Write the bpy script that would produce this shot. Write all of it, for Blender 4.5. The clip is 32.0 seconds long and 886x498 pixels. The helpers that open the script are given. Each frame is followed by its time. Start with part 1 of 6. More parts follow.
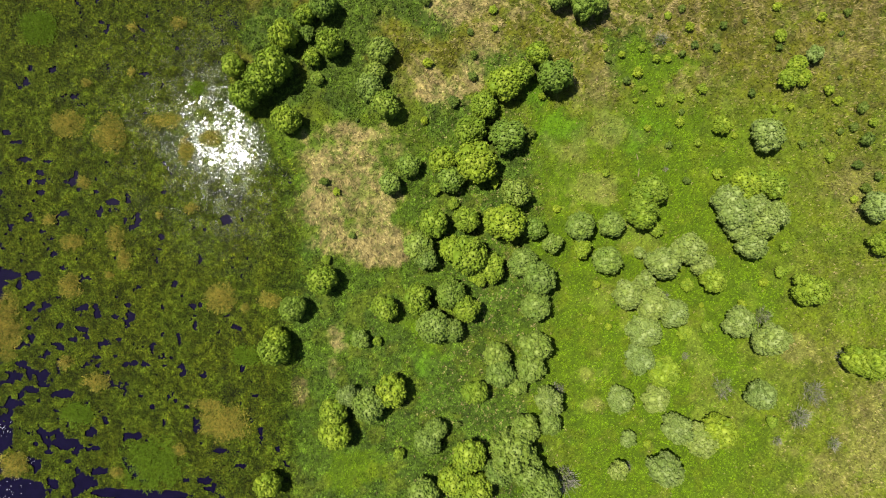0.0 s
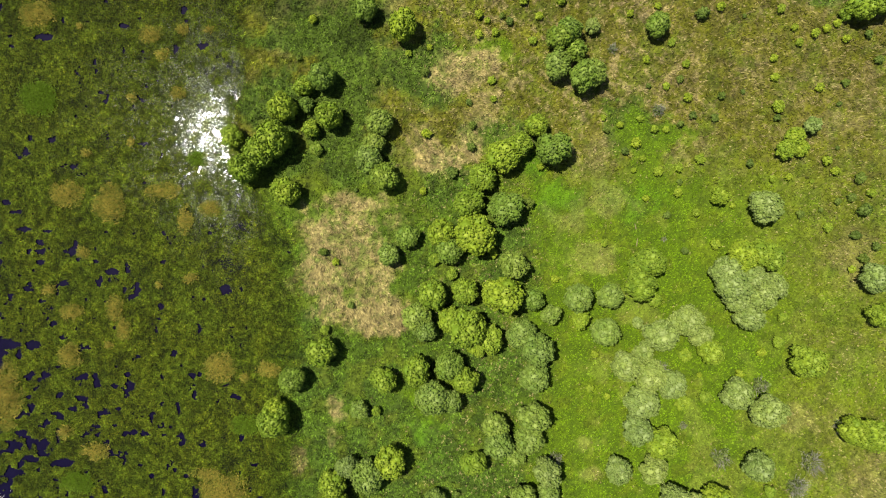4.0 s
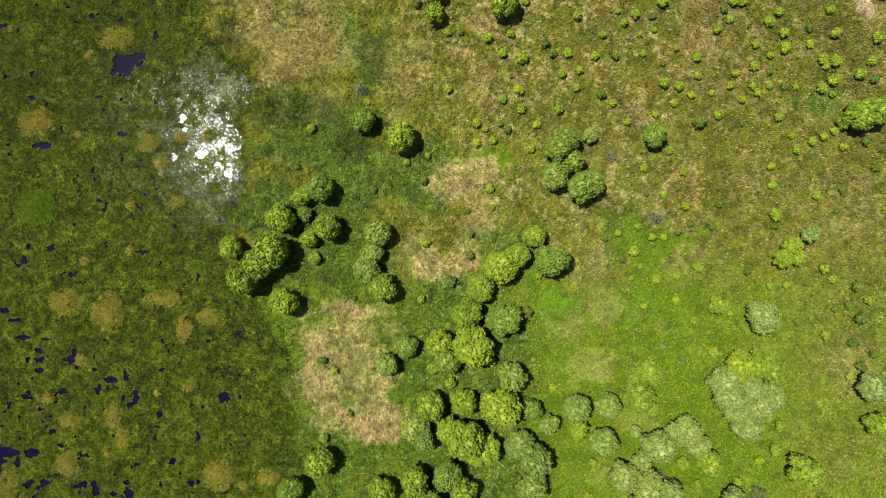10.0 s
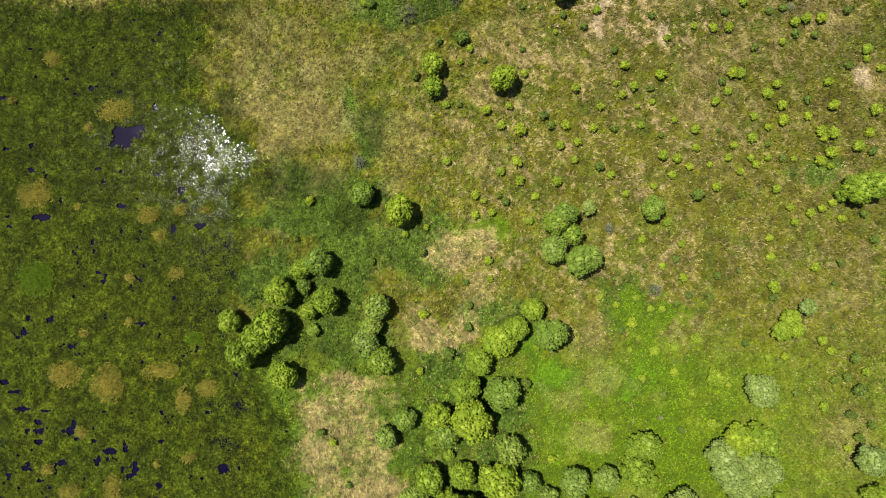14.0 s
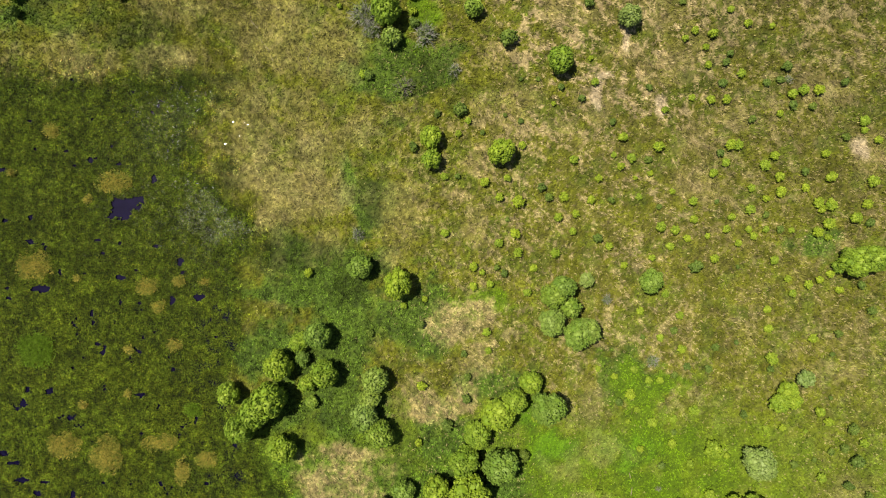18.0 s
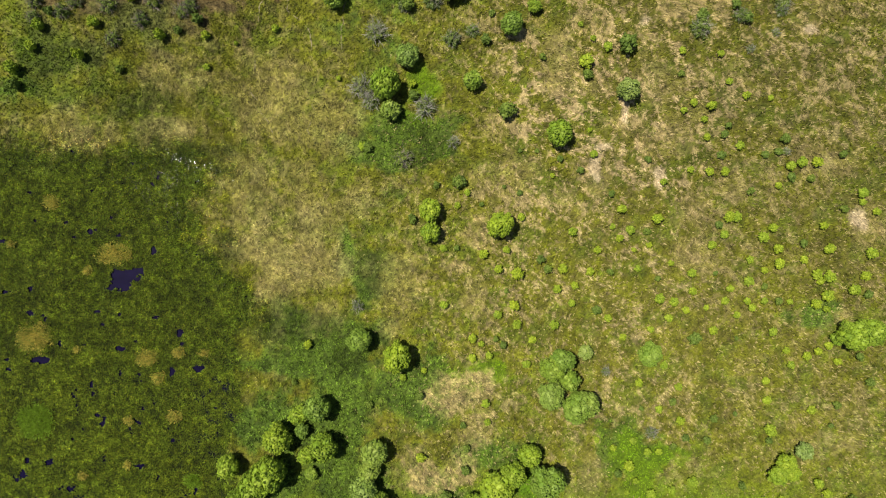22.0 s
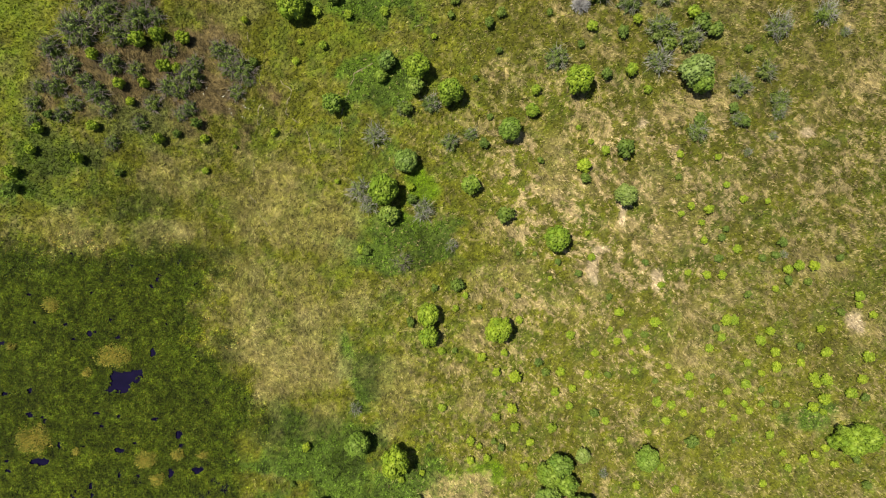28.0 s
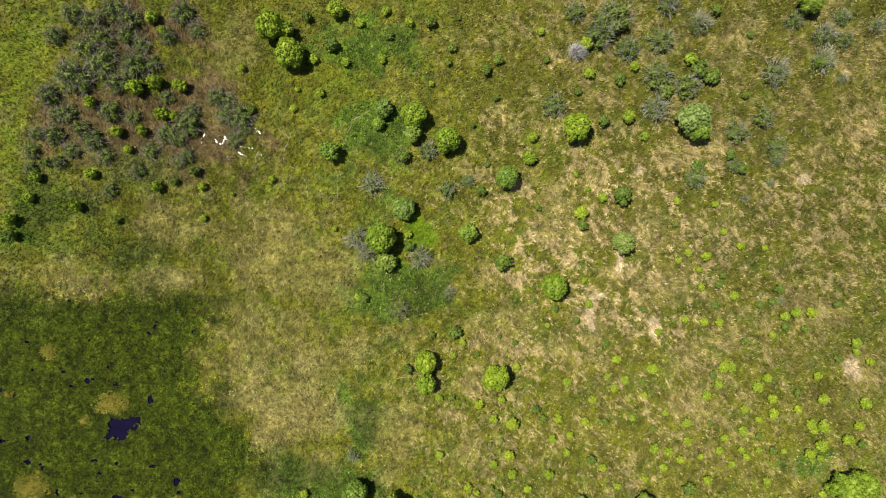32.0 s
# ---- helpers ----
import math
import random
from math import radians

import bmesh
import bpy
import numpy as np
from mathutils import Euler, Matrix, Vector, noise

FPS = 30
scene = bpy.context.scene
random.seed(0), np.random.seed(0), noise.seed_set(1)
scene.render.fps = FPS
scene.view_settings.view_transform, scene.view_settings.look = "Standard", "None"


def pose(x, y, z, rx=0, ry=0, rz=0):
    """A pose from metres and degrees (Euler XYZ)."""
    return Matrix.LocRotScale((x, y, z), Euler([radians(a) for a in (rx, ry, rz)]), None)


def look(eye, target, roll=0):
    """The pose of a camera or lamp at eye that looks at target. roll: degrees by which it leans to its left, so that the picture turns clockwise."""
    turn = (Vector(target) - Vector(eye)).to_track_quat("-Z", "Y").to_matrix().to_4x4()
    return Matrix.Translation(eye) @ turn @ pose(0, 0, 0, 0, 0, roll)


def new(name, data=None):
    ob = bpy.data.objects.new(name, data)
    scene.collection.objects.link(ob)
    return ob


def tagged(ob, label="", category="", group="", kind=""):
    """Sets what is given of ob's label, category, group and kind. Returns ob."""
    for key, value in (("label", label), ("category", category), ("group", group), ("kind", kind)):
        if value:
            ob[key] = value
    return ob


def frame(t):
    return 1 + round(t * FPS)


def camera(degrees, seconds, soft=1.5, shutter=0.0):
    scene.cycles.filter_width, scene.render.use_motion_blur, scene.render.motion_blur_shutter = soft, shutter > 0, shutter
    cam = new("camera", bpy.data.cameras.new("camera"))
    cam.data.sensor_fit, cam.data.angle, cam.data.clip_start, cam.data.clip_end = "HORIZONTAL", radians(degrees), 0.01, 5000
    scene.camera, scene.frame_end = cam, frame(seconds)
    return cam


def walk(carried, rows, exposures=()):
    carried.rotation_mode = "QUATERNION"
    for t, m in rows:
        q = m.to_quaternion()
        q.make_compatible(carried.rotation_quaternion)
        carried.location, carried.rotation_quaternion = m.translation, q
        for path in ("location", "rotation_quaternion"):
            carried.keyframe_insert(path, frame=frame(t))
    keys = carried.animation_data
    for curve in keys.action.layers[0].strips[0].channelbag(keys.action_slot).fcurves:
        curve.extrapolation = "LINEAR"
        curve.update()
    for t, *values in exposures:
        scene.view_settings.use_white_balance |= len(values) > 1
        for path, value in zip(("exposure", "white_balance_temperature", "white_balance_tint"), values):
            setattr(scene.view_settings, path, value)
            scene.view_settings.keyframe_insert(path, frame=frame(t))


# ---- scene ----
# ---- camera: looks straight down, flies north over the marsh and meadow ----
cam = camera(75.0, 32.0, soft=1.0)
METRES, EYE, TILT, LEAN, TURN = 96.1, 102.17, -90.0, 0.0, 0.0
DEPTH, SWING, EXPOSURE = 1.553, 0.644, 1.18
ROWS = [
    (0.0, 0.0, 0.0, 0.0, 0.0, 0.0, 0.0),
    (0.5, 0.0002, -0.0003, 0.0151, -0.0, 0.01, 0.0),
    (1.0, 0.0005, -0.0006, 0.0325, -0.0, 0.01, -0.01),
    (1.5, 0.0007, -0.0008, 0.0478, -0.01, 0.01, -0.0),
    (2.0, 0.0009, -0.001, 0.0653, -0.01, 0.0, -0.0),
    (2.5, 0.0012, -0.0011, 0.0805, -0.01, 0.01, -0.0),
    (3.0, 0.0015, -0.0014, 0.098, -0.01, -0.01, -0.0),
    (3.5, 0.0018, -0.0015, 0.1133, -0.02, -0.01, 0.0),
    (5.5, 0.003, -0.0022, 0.1782, -0.0, -0.0, 0.03),
    (6.0, 0.0033, -0.0022, 0.1957, -0.01, -0.02, 0.04),
    (6.5, 0.0036, -0.0023, 0.211, -0.01, -0.02, 0.04),
    (7.0, 0.004, -0.0024, 0.2285, -0.01, -0.02, 0.05),
    (7.5, 0.0041, -0.0025, 0.2437, -0.02, -0.01, 0.06),
    (8.0, 0.0044, -0.0025, 0.261, -0.02, 0.0, 0.06),
    (8.5, 0.0046, -0.0027, 0.2764, -0.02, -0.0, 0.07),
    (9.0, 0.0048, -0.0027, 0.2938, -0.03, 0.0, 0.07),
    (9.5, 0.0051, -0.0028, 0.3093, -0.02, -0.0, 0.08),
    (10.0, 0.0054, -0.0029, 0.3268, -0.03, -0.0, 0.08),
    (10.5, 0.0055, -0.0031, 0.3423, -0.03, -0.01, 0.09),
    (11.0, 0.0058, -0.0031, 0.3597, -0.03, 0.01, 0.1),
    (11.5, 0.0063, -0.0033, 0.375, -0.02, 0.01, 0.1),
    (12.0, 0.0064, -0.0035, 0.3927, -0.03, 0.01, 0.11),
    (12.5, 0.0067, -0.0036, 0.408, -0.04, 0.01, 0.11),
    (13.0, 0.0068, -0.0037, 0.4259, -0.05, -0.01, 0.12),
    (13.5, 0.0073, -0.0038, 0.441, -0.05, 0.02, 0.12),
    (14.0, 0.008, -0.004, 0.4586, -0.04, 0.02, 0.12),
    (14.5, 0.0077, -0.0042, 0.4738, -0.06, 0.04, 0.13),
    (16.5, 0.0103, -0.0049, 0.5402, -0.03, -0.0, 0.15),
    (17.0, 0.0105, -0.005, 0.5575, -0.05, 0.02, 0.15),
    (17.5, 0.011, -0.0052, 0.5729, -0.04, 0.02, 0.15),
    (18.0, 0.0111, -0.0053, 0.5906, -0.05, 0.02, 0.15),
    (18.5, 0.0115, -0.0055, 0.6057, -0.05, 0.04, 0.15),
    (19.0, 0.0116, -0.0056, 0.6234, -0.06, 0.04, 0.15),
    (19.5, 0.0117, -0.0058, 0.6392, -0.06, 0.02, 0.16),
    (20.0, 0.0118, -0.0058, 0.6562, -0.07, 0.06, 0.15),
    (20.5, 0.0121, -0.0059, 0.6716, -0.07, 0.07, 0.15),
    (21.0, 0.0123, -0.0062, 0.6892, -0.07, 0.06, 0.14),
    (21.5, 0.0126, -0.0064, 0.7046, -0.06, 0.06, 0.15),
    (22.0, 0.0128, -0.0066, 0.7223, -0.07, 0.07, 0.15),
    (22.5, 0.0133, -0.0067, 0.7373, -0.05, 0.1, 0.14),
    (23.0, 0.0135, -0.0071, 0.7534, -0.05, 0.05, 0.14),
    (23.5, 0.0139, -0.0072, 0.7708, -0.05, 0.07, 0.13),
    (24.0, 0.0137, -0.0074, 0.7863, -0.08, 0.08, 0.14),
    (24.5, 0.0141, -0.0076, 0.8037, -0.08, 0.1, 0.13),
    (25.0, 0.0146, -0.0079, 0.8195, -0.07, 0.07, 0.13),
    (25.5, 0.0145, -0.0081, 0.8365, -0.1, 0.11, 0.12),
    (27.5, 0.0162, -0.0089, 0.8987, -0.08, 0.12, 0.11),
    (28.0, 0.0166, -0.0092, 0.912, -0.08, 0.12, 0.11),
    (28.5, 0.017, -0.0095, 0.9266, -0.09, 0.11, 0.12),
    (29.0, 0.0174, -0.0097, 0.9386, -0.09, 0.11, 0.13),
    (29.5, 0.018, -0.0098, 0.951, -0.09, 0.14, 0.13),
    (30.0, 0.0185, -0.01, 0.9618, -0.09, 0.12, 0.14),
    (30.5, 0.0193, -0.0102, 0.9729, -0.08, 0.13, 0.15),
    (31.0, 0.0201, -0.0101, 0.982, -0.08, 0.13, 0.15),
    (31.5, 0.021, -0.0102, 0.9916, -0.08, 0.14, 0.16),
    (32.0, 0.0216, -0.0102, 0.9995, -0.08, 0.13, 0.17),
]
walk(cam, [(t, pose(0, 0, EYE, TILT, LEAN, TURN) @ pose(METRES * x, DEPTH * METRES * y, METRES * z, 90 + SWING * pitch, roll, SWING * yaw))
           for t, x, y, z, yaw, pitch, roll in ROWS], exposures=[(0, EXPOSURE), (32, EXPOSURE)])

# ---- world and sun ----
SUN = Vector((-389.0, 196.0, 1021.7)).normalized()
world = bpy.data.worlds.new("world")
scene.world = world
world.use_nodes = True
wn = world.node_tree
sky = wn.nodes.new("ShaderNodeTexSky")
sky.sky_type, sky.sun_disc = "NISHITA", False
sky.sun_elevation, sky.sun_rotation = math.asin(SUN.z), math.atan2(SUN.x, SUN.y)
wn.links.new(sky.outputs[0], wn.nodes["Background"].inputs[0])
wn.nodes["Background"].inputs[1].default_value = 0.062
sun_data = bpy.data.lights.new("sun", "SUN")
sun_data.energy, sun_data.angle, sun_data.color = 5.0, radians(0.53), (1.0, 0.95, 0.84)
sun = new("sun", sun_data)
sun.matrix_world = look(SUN * 300, (0, 0, 0))

rng = np.random.default_rng(7)


# ---- materials ----
def material(name):
    m = bpy.data.materials.new(name)
    m.use_nodes = True
    nt = m.node_tree
    return m, nt, nt.nodes["Principled BSDF"]


def node(nt, kind, **values):
    n = nt.nodes.new(kind)
    for k, v in values.items():
        n.inputs[k.replace("_", " ")].default_value = v
    return n


def mixed(nt, mode, fac, a, b):
    n = nt.nodes.new("ShaderNodeMix")
    n.data_type, n.blend_type = "RGBA", mode
    for k, v in ((0, fac), (6, a), (7, b)):
        if isinstance(v, bpy.types.NodeSocket):
            nt.links.new(v, n.inputs[k])
        else:
            n.inputs[k].default_value = v
    return n.outputs[2]


def ramp(nt, fac, stops):
    n = nt.nodes.new("ShaderNodeValToRGB")
    nt.links.new(fac, n.inputs[0])
    e = n.color_ramp.elements
    while len(e) < len(stops):
        e.new(0.5)
    for k, (p, c) in enumerate(stops):
        e[k].position, e[k].color = p, (*c, 1)
    return n.outputs[0]


def leaf_material(name, dark, light, other, shine=0.65, through_leaf=0.16):
    """Leaves: a colour for each leaf, one tint for each plant, some light passing through."""
    m, nt, p = material(name)
    geo, ob = nt.nodes.new("ShaderNodeNewGeometry"), nt.nodes.new("ShaderNodeObjectInfo")
    col = ramp(nt, geo.outputs["Random Per Island"], [(0.0, dark), (0.6, light), (1.0, other)])
    tint = ramp(nt, ob.outputs["Random"], [(0.0, (0.84, 0.88, 0.92)), (0.5, (1.0, 1.0, 1.0)), (1.0, (1.12, 1.06, 0.9))])
    col = mixed(nt, "MULTIPLY", 1.0, col, tint)
    pos = nt.nodes.new("ShaderNodeNewGeometry")
    noi = node(nt, "ShaderNodeTexNoise", Scale=0.9, Detail=3.0)
    nt.links.new(pos.outputs["Position"], noi.inputs["Vector"])
    col = mixed(nt, "MULTIPLY", 1.0, col, ramp(nt, noi.outputs[0], [(0.3, (0.8, 0.82, 0.8)), (0.7, (1.15, 1.12, 1.05))]))
    nt.links.new(col, p.inputs["Base Color"])
    p.inputs["Roughness"].default_value = shine
    p.inputs["Specular IOR Level"].default_value = 0.2
    tr = nt.nodes.new("ShaderNodeBsdfTranslucent")
    nt.links.new(col, tr.inputs[0])
    mx = node(nt, "ShaderNodeMixShader", Fac=through_leaf)
    nt.links.new(p.outputs[0], mx.inputs[1])
    nt.links.new(tr.outputs[0], mx.inputs[2])
    nt.links.new(mx.outputs[0], nt.nodes["Material Output"].inputs[0])
    return m


def bark_material(name, dark, light):
    m, nt, p = material(name)
    tc = nt.nodes.new("ShaderNodeTexCoord")
    noi = node(nt, "ShaderNodeTexNoise", Scale=14.0, Detail=6.0, Roughness=0.65)
    nt.links.new(tc.outputs["Object"], noi.inputs["Vector"])
    nt.links.new(ramp(nt, noi.outputs[0], [(0.3, dark), (0.7, light)]), p.inputs["Base Color"])
    p.inputs["Roughness"].default_value = 0.85
    bmp = node(nt, "ShaderNodeBump", Strength=0.6, Distance=0.02)
    nt.links.new(noi.outputs[0], bmp.inputs["Height"])
    nt.links.new(bmp.outputs[0], p.inputs["Normal"])
    return m


def tone_material(name, rough, through_leaf, spread=0.25, gloss=0.15):
    """Grass and low plants: the colour is the plant's own (attribute tone), varied a little from blade to blade."""
    m, nt, p = material(name)
    at = nt.nodes.new("ShaderNodeAttribute")
    at.attribute_name = "tone"
    geo = nt.nodes.new("ShaderNodeNewGeometry")
    lo, hi = 1 - spread, 1 + spread
    col = mixed(nt, "MULTIPLY", 1.0, at.outputs["Color"], ramp(nt, geo.outputs["Random Per Island"], [(0, (lo, lo, lo)), (1, (hi, hi, hi))]))
    nt.links.new(col, p.inputs["Base Color"])
    p.inputs["Roughness"].default_value = rough
    p.inputs["Specular IOR Level"].default_value = gloss
    if through_leaf:
        tr = nt.nodes.new("ShaderNodeBsdfTranslucent")
        nt.links.new(col, tr.inputs[0])
        mx = node(nt, "ShaderNodeMixShader", Fac=through_leaf)
        nt.links.new(p.outputs[0], mx.inputs[1])
        nt.links.new(tr.outputs[0], mx.inputs[2])
        nt.links.new(mx.outputs[0], nt.nodes["Material Output"].inputs[0])
    return m


def ground_material():
    m, nt, p = material("meadow_ground")
    at = nt.nodes.new("ShaderNodeAttribute")
    at.attribute_name = "tone"
    tc = nt.nodes.new("ShaderNodeTexCoord")
    fine = node(nt, "ShaderNodeTexNoise", Scale=2.6, Detail=8.0, Roughness=0.7)
    nt.links.new(tc.outputs["Object"], fine.inputs["Vector"])
    wide = node(nt, "ShaderNodeTexNoise", Scale=0.35, Detail=5.0, Roughness=0.6, Distortion=0.6)
    nt.links.new(tc.outputs["Object"], wide.inputs["Vector"])
    col = mixed(nt, "MULTIPLY", 1.0, at.outputs["Color"], ramp(nt, fine.outputs[0], [(0.3, (0.5, 0.5, 0.48)), (0.7, (1.3, 1.3, 1.25))]))
    col = mixed(nt, "MULTIPLY", 0.7, col, ramp(nt, wide.outputs[0], [(0.3, (0.8, 0.85, 0.8)), (0.7, (1.2, 1.12, 1.05))]))
    nt.links.new(col, p.inputs["Base Color"])
    p.inputs["Roughness"].default_value = 0.9
    p.inputs["Specular IOR Level"].default_value = 0.15
    bmp = node(nt, "ShaderNodeBump", Strength=1.0, Distance=0.25)
    nt.links.new(fine.outputs[0], bmp.inputs["Height"])
    nt.links.new(bmp.outputs[0], p.inputs["Normal"])
    return m


def water_material(name, rough):
    """Dark peaty water: nearly black below, a mirror with small ripples on top."""
    m, nt, p = material(name)
    tc = nt.nodes.new("ShaderNodeTexCoord")
    noi = node(nt, "ShaderNodeTexNoise", Scale=0.6, Detail=3.0)
    nt.links.new(tc.outputs["Object"], noi.inputs["Vector"])
    nt.links.new(ramp(nt, noi.outputs[0], [(0.3, (0.0018, 0.0008, 0.007)), (0.7, (0.003, 0.0015, 0.011))]), p.inputs["Base Color"])
    p.inputs["Roughness"].default_value = 1.0
    p.inputs["Specular IOR Level"].default_value = 0.0
    rip = node(nt, "ShaderNodeTexNoise", Scale=9.0, Detail=1.0)
    nt.links.new(tc.outputs["Object"], rip.inputs["Vector"])
    bmp = node(nt, "ShaderNodeBump", Strength=0.38, Distance=0.012)
    nt.links.new(rip.outputs[0], bmp.inputs["Height"])
    gl = node(nt, "ShaderNodeBsdfGlossy", Roughness=rough)
    gl.distribution = "BECKMANN"
    nt.links.new(bmp.outputs[0], gl.inputs["Normal"])
    fr = node(nt, "ShaderNodeFresnel", IOR=1.33)
    mx = nt.nodes.new("ShaderNodeMixShader")
    nt.links.new(fr.outputs[0], mx.inputs[0])
    nt.links.new(p.outputs[0], mx.inputs[1])
    nt.links.new(gl.outputs[0], mx.inputs[2])
    nt.links.new(mx.outputs[0], nt.nodes["Material Output"].inputs[0])
    return m


def pad_material():
    """Wet floating leaves with a shiny skin."""
    m, nt, p = material("wet_floating_leaves")
    geo = nt.nodes.new("ShaderNodeNewGeometry")
    nt.links.new(ramp(nt, geo.outputs["Random Per Island"], [(0.0, (0.02, 0.03, 0.003)), (0.6, (0.035, 0.048, 0.004)), (1.0, (0.06, 0.06, 0.012))]), p.inputs["Base Color"])
    p.inputs["Roughness"].default_value = 0.8
    p.inputs["Specular IOR Level"].default_value = 0.0
    gl = node(nt, "ShaderNodeBsdfGlossy", Roughness=0.23)
    gl.distribution = "BECKMANN"
    fr = node(nt, "ShaderNodeFresnel", IOR=1.3)
    mx = nt.nodes.new("ShaderNodeMixShader")
    nt.links.new(fr.outputs[0], mx.inputs[0])
    nt.links.new(p.outputs[0], mx.inputs[1])
    nt.links.new(gl.outputs[0], mx.inputs[2])
    nt.links.new(mx.outputs[0], nt.nodes["Material Output"].inputs[0])
    return m


MAT = {
    "Y": leaf_material("yellow_green_leaves", (0.085, 0.140, 0.008), (0.150, 0.212, 0.012), (0.180, 0.236, 0.024)),
    "G": leaf_material("green_leaves", (0.072, 0.124, 0.011), (0.118, 0.178, 0.018), (0.144, 0.200, 0.034)),
    "B": leaf_material("grey_green_leaves", (0.083, 0.132, 0.017), (0.128, 0.184, 0.026), (0.160, 0.212, 0.048)),
    "F": leaf_material("pale_willow_leaves", (0.100, 0.147, 0.026), (0.150, 0.200, 0.040), (0.192, 0.238, 0.075)),
    "L": leaf_material("lime_leaves", (0.105, 0.156, 0.006), (0.162, 0.215, 0.010), (0.191, 0.238, 0.020)),
    "D": leaf_material("dark_leaves", (0.050, 0.080, 0.008), (0.075, 0.112, 0.012), (0.099, 0.135, 0.022)),
    "S": leaf_material("scrub_leaves", (0.050, 0.075, 0.011), (0.092, 0.128, 0.020), (0.145, 0.168, 0.048)),
    "T": leaf_material("thicket_leaves", (0.052, 0.082, 0.009), (0.090, 0.130, 0.015), (0.135, 0.160, 0.038)),
    "bark": bark_material("bark", (0.04, 0.03, 0.022), (0.11, 0.09, 0.065)),
    "grey_bark": bark_material("grey_twigs", (0.085, 0.08, 0.06), (0.24, 0.225, 0.18)),
    "dark_bark": bark_material("dark_twigs", (0.055, 0.043, 0.036), (0.15, 0.122, 0.10)),
    "light_bark": bark_material("light_twigs", (0.08, 0.075, 0.052), (0.21, 0.20, 0.145)),
    "pale_bark": bark_material("pale_twigs", (0.2, 0.19, 0.17), (0.36, 0.34, 0.31)),
    "ground": ground_material(),
    "grass": tone_material("grass_blades", 0.7, 0.12, 0.22),
    "mat": tone_material("marsh_leaves", 0.7, 0.1, 0.4, 0.06),
    "pad": pad_material(),
    "water": water_material("marsh_water", 0.115),
    "puddle": water_material("puddle_water", 0.12),
    "soil": bark_material("trodden_soil", (0.07, 0.058, 0.026), (0.16, 0.13, 0.065)),
    "petal": leaf_material("white_petals", (0.7, 0.7, 0.66), (0.8, 0.8, 0.78), (0.85, 0.84, 0.8), 0.5, 0.2),
}


# ---- mesh helpers ----
def mesh_from(name, verts, faces, mat, tone=None, smooth=False):
    """A mesh from vertex rows and equal-sided faces."""
    verts, faces = np.asarray(verts, np.float32), np.asarray(faces, np.int32)
    me = bpy.data.meshes.new(name)
    n, k = faces.shape
    me.vertices.add(len(verts))
    me.vertices.foreach_set("co", verts.ravel())
    me.loops.add(n * k)
    me.loops.foreach_set("vertex_index", faces.ravel())
    me.polygons.add(n)
    me.polygons.foreach_set("loop_start", np.arange(0, n * k, k, dtype=np.int32))
    me.polygons.foreach_set("use_smooth", np.full(n, smooth))
    if tone is not None:
        at = me.attributes.new("tone", "FLOAT_COLOR", "POINT")
        at.data.foreach_set("color", np.hstack([tone, np.ones((len(tone), 1))]).astype(np.float32).ravel())
    me.materials.append(mat)
    me.update(calc_edges=True)
    return me


def part_of(name, me, parent, label=""):
    ob = new(name, me)
    ob.parent = parent
    return tagged(ob, label)


def lattice(x, y, seed):
    """Smooth value noise from 0 to 1 on the unit lattice."""
    xi, yi = np.floor(x).astype(np.int64), np.floor(y).astype(np.int64)
    fx, fy = x - xi, y - yi
    fx, fy = fx * fx * (3 - 2 * fx), fy * fy * (3 - 2 * fy)

    def h(a, b):
        v = (a * 374761393 + b * 668265263 + seed * 1274126177) & 0xFFFFFFFF
        v = ((v ^ (v >> 13)) * 1103515245) & 0xFFFFFFFF
        return ((v ^ (v >> 16)) & 0xFFFF) / 65535.0
    return (h(xi, yi) * (1 - fx) + h(xi + 1, yi) * fx) * (1 - fy) + (h(xi, yi + 1) * (1 - fx) + h(xi + 1, yi + 1) * fx) * fy


def fbm(x, y, size, seed, octaves=4):
    total, amp, norm = 0.0, 1.0, 0.0
    for k in range(octaves):
        total = total + amp * lattice(x / size + 17.3 * k, y / size - 9.1 * k, seed + k)
        norm += amp
        amp, size = amp * 0.55, size / 2.03
    return total / norm


def smooth_step(a, b, v):
    v = np.clip((v - a) / (b - a), 0, 1)
    return v * v * (3 - 2 * v)


# ---- the plan of the land ----
PATCHES, PONDS = [], []


def patch(kind, x, y, rx, ry):
    PATCHES.append((kind, x, y, rx, ry))


def pond(x, y, rx, ry):
    PONDS.append((x, y, rx, ry))


SHORE_Y = [-44.1, -35.9, -27.9, -19.9, -11.9, -3.9, 4.1, 12.1, 20.1, 25.1, 30.1, 36.1, 42.1, 48.2, 55.2, 60.3, 64.3, 68.3, 73.3, 78.4, 82.4, 86.4, 90.0]
SHORE_X = [-27.6, -26.9, -27.2, -26.9, -29.4, -27.2, -26.4, -28.2, -30.6, -34.4, -37.4, -35.4, -34.4, -34.0, -35.3, -33.3, -37.9, -42.0, -42.6, -43.4, -42.8, -42.0, -45.0]
patch("lush", -14.4, -40.9, 17.0, 7.0)
patch("lush", -5.4, -19.9, 17.0, 13.0)
patch("lush", 11.6, -31.9, 14.0, 12.0)
patch("lush", -22.4, -11.9, 4.5, 12.0)
patch("lush", -19.4, 31.1, 8.0, 12.0)
patch("lush", -12.4, 42.1, 11.0, 6.0)
patch("lush", -26.4, 38.1, 6.0, 8.0)
patch("lush", 8.6, 11.1, 9.0, 13.0)
patch("lush", 1.6, 24.1, 6.0, 5.0)
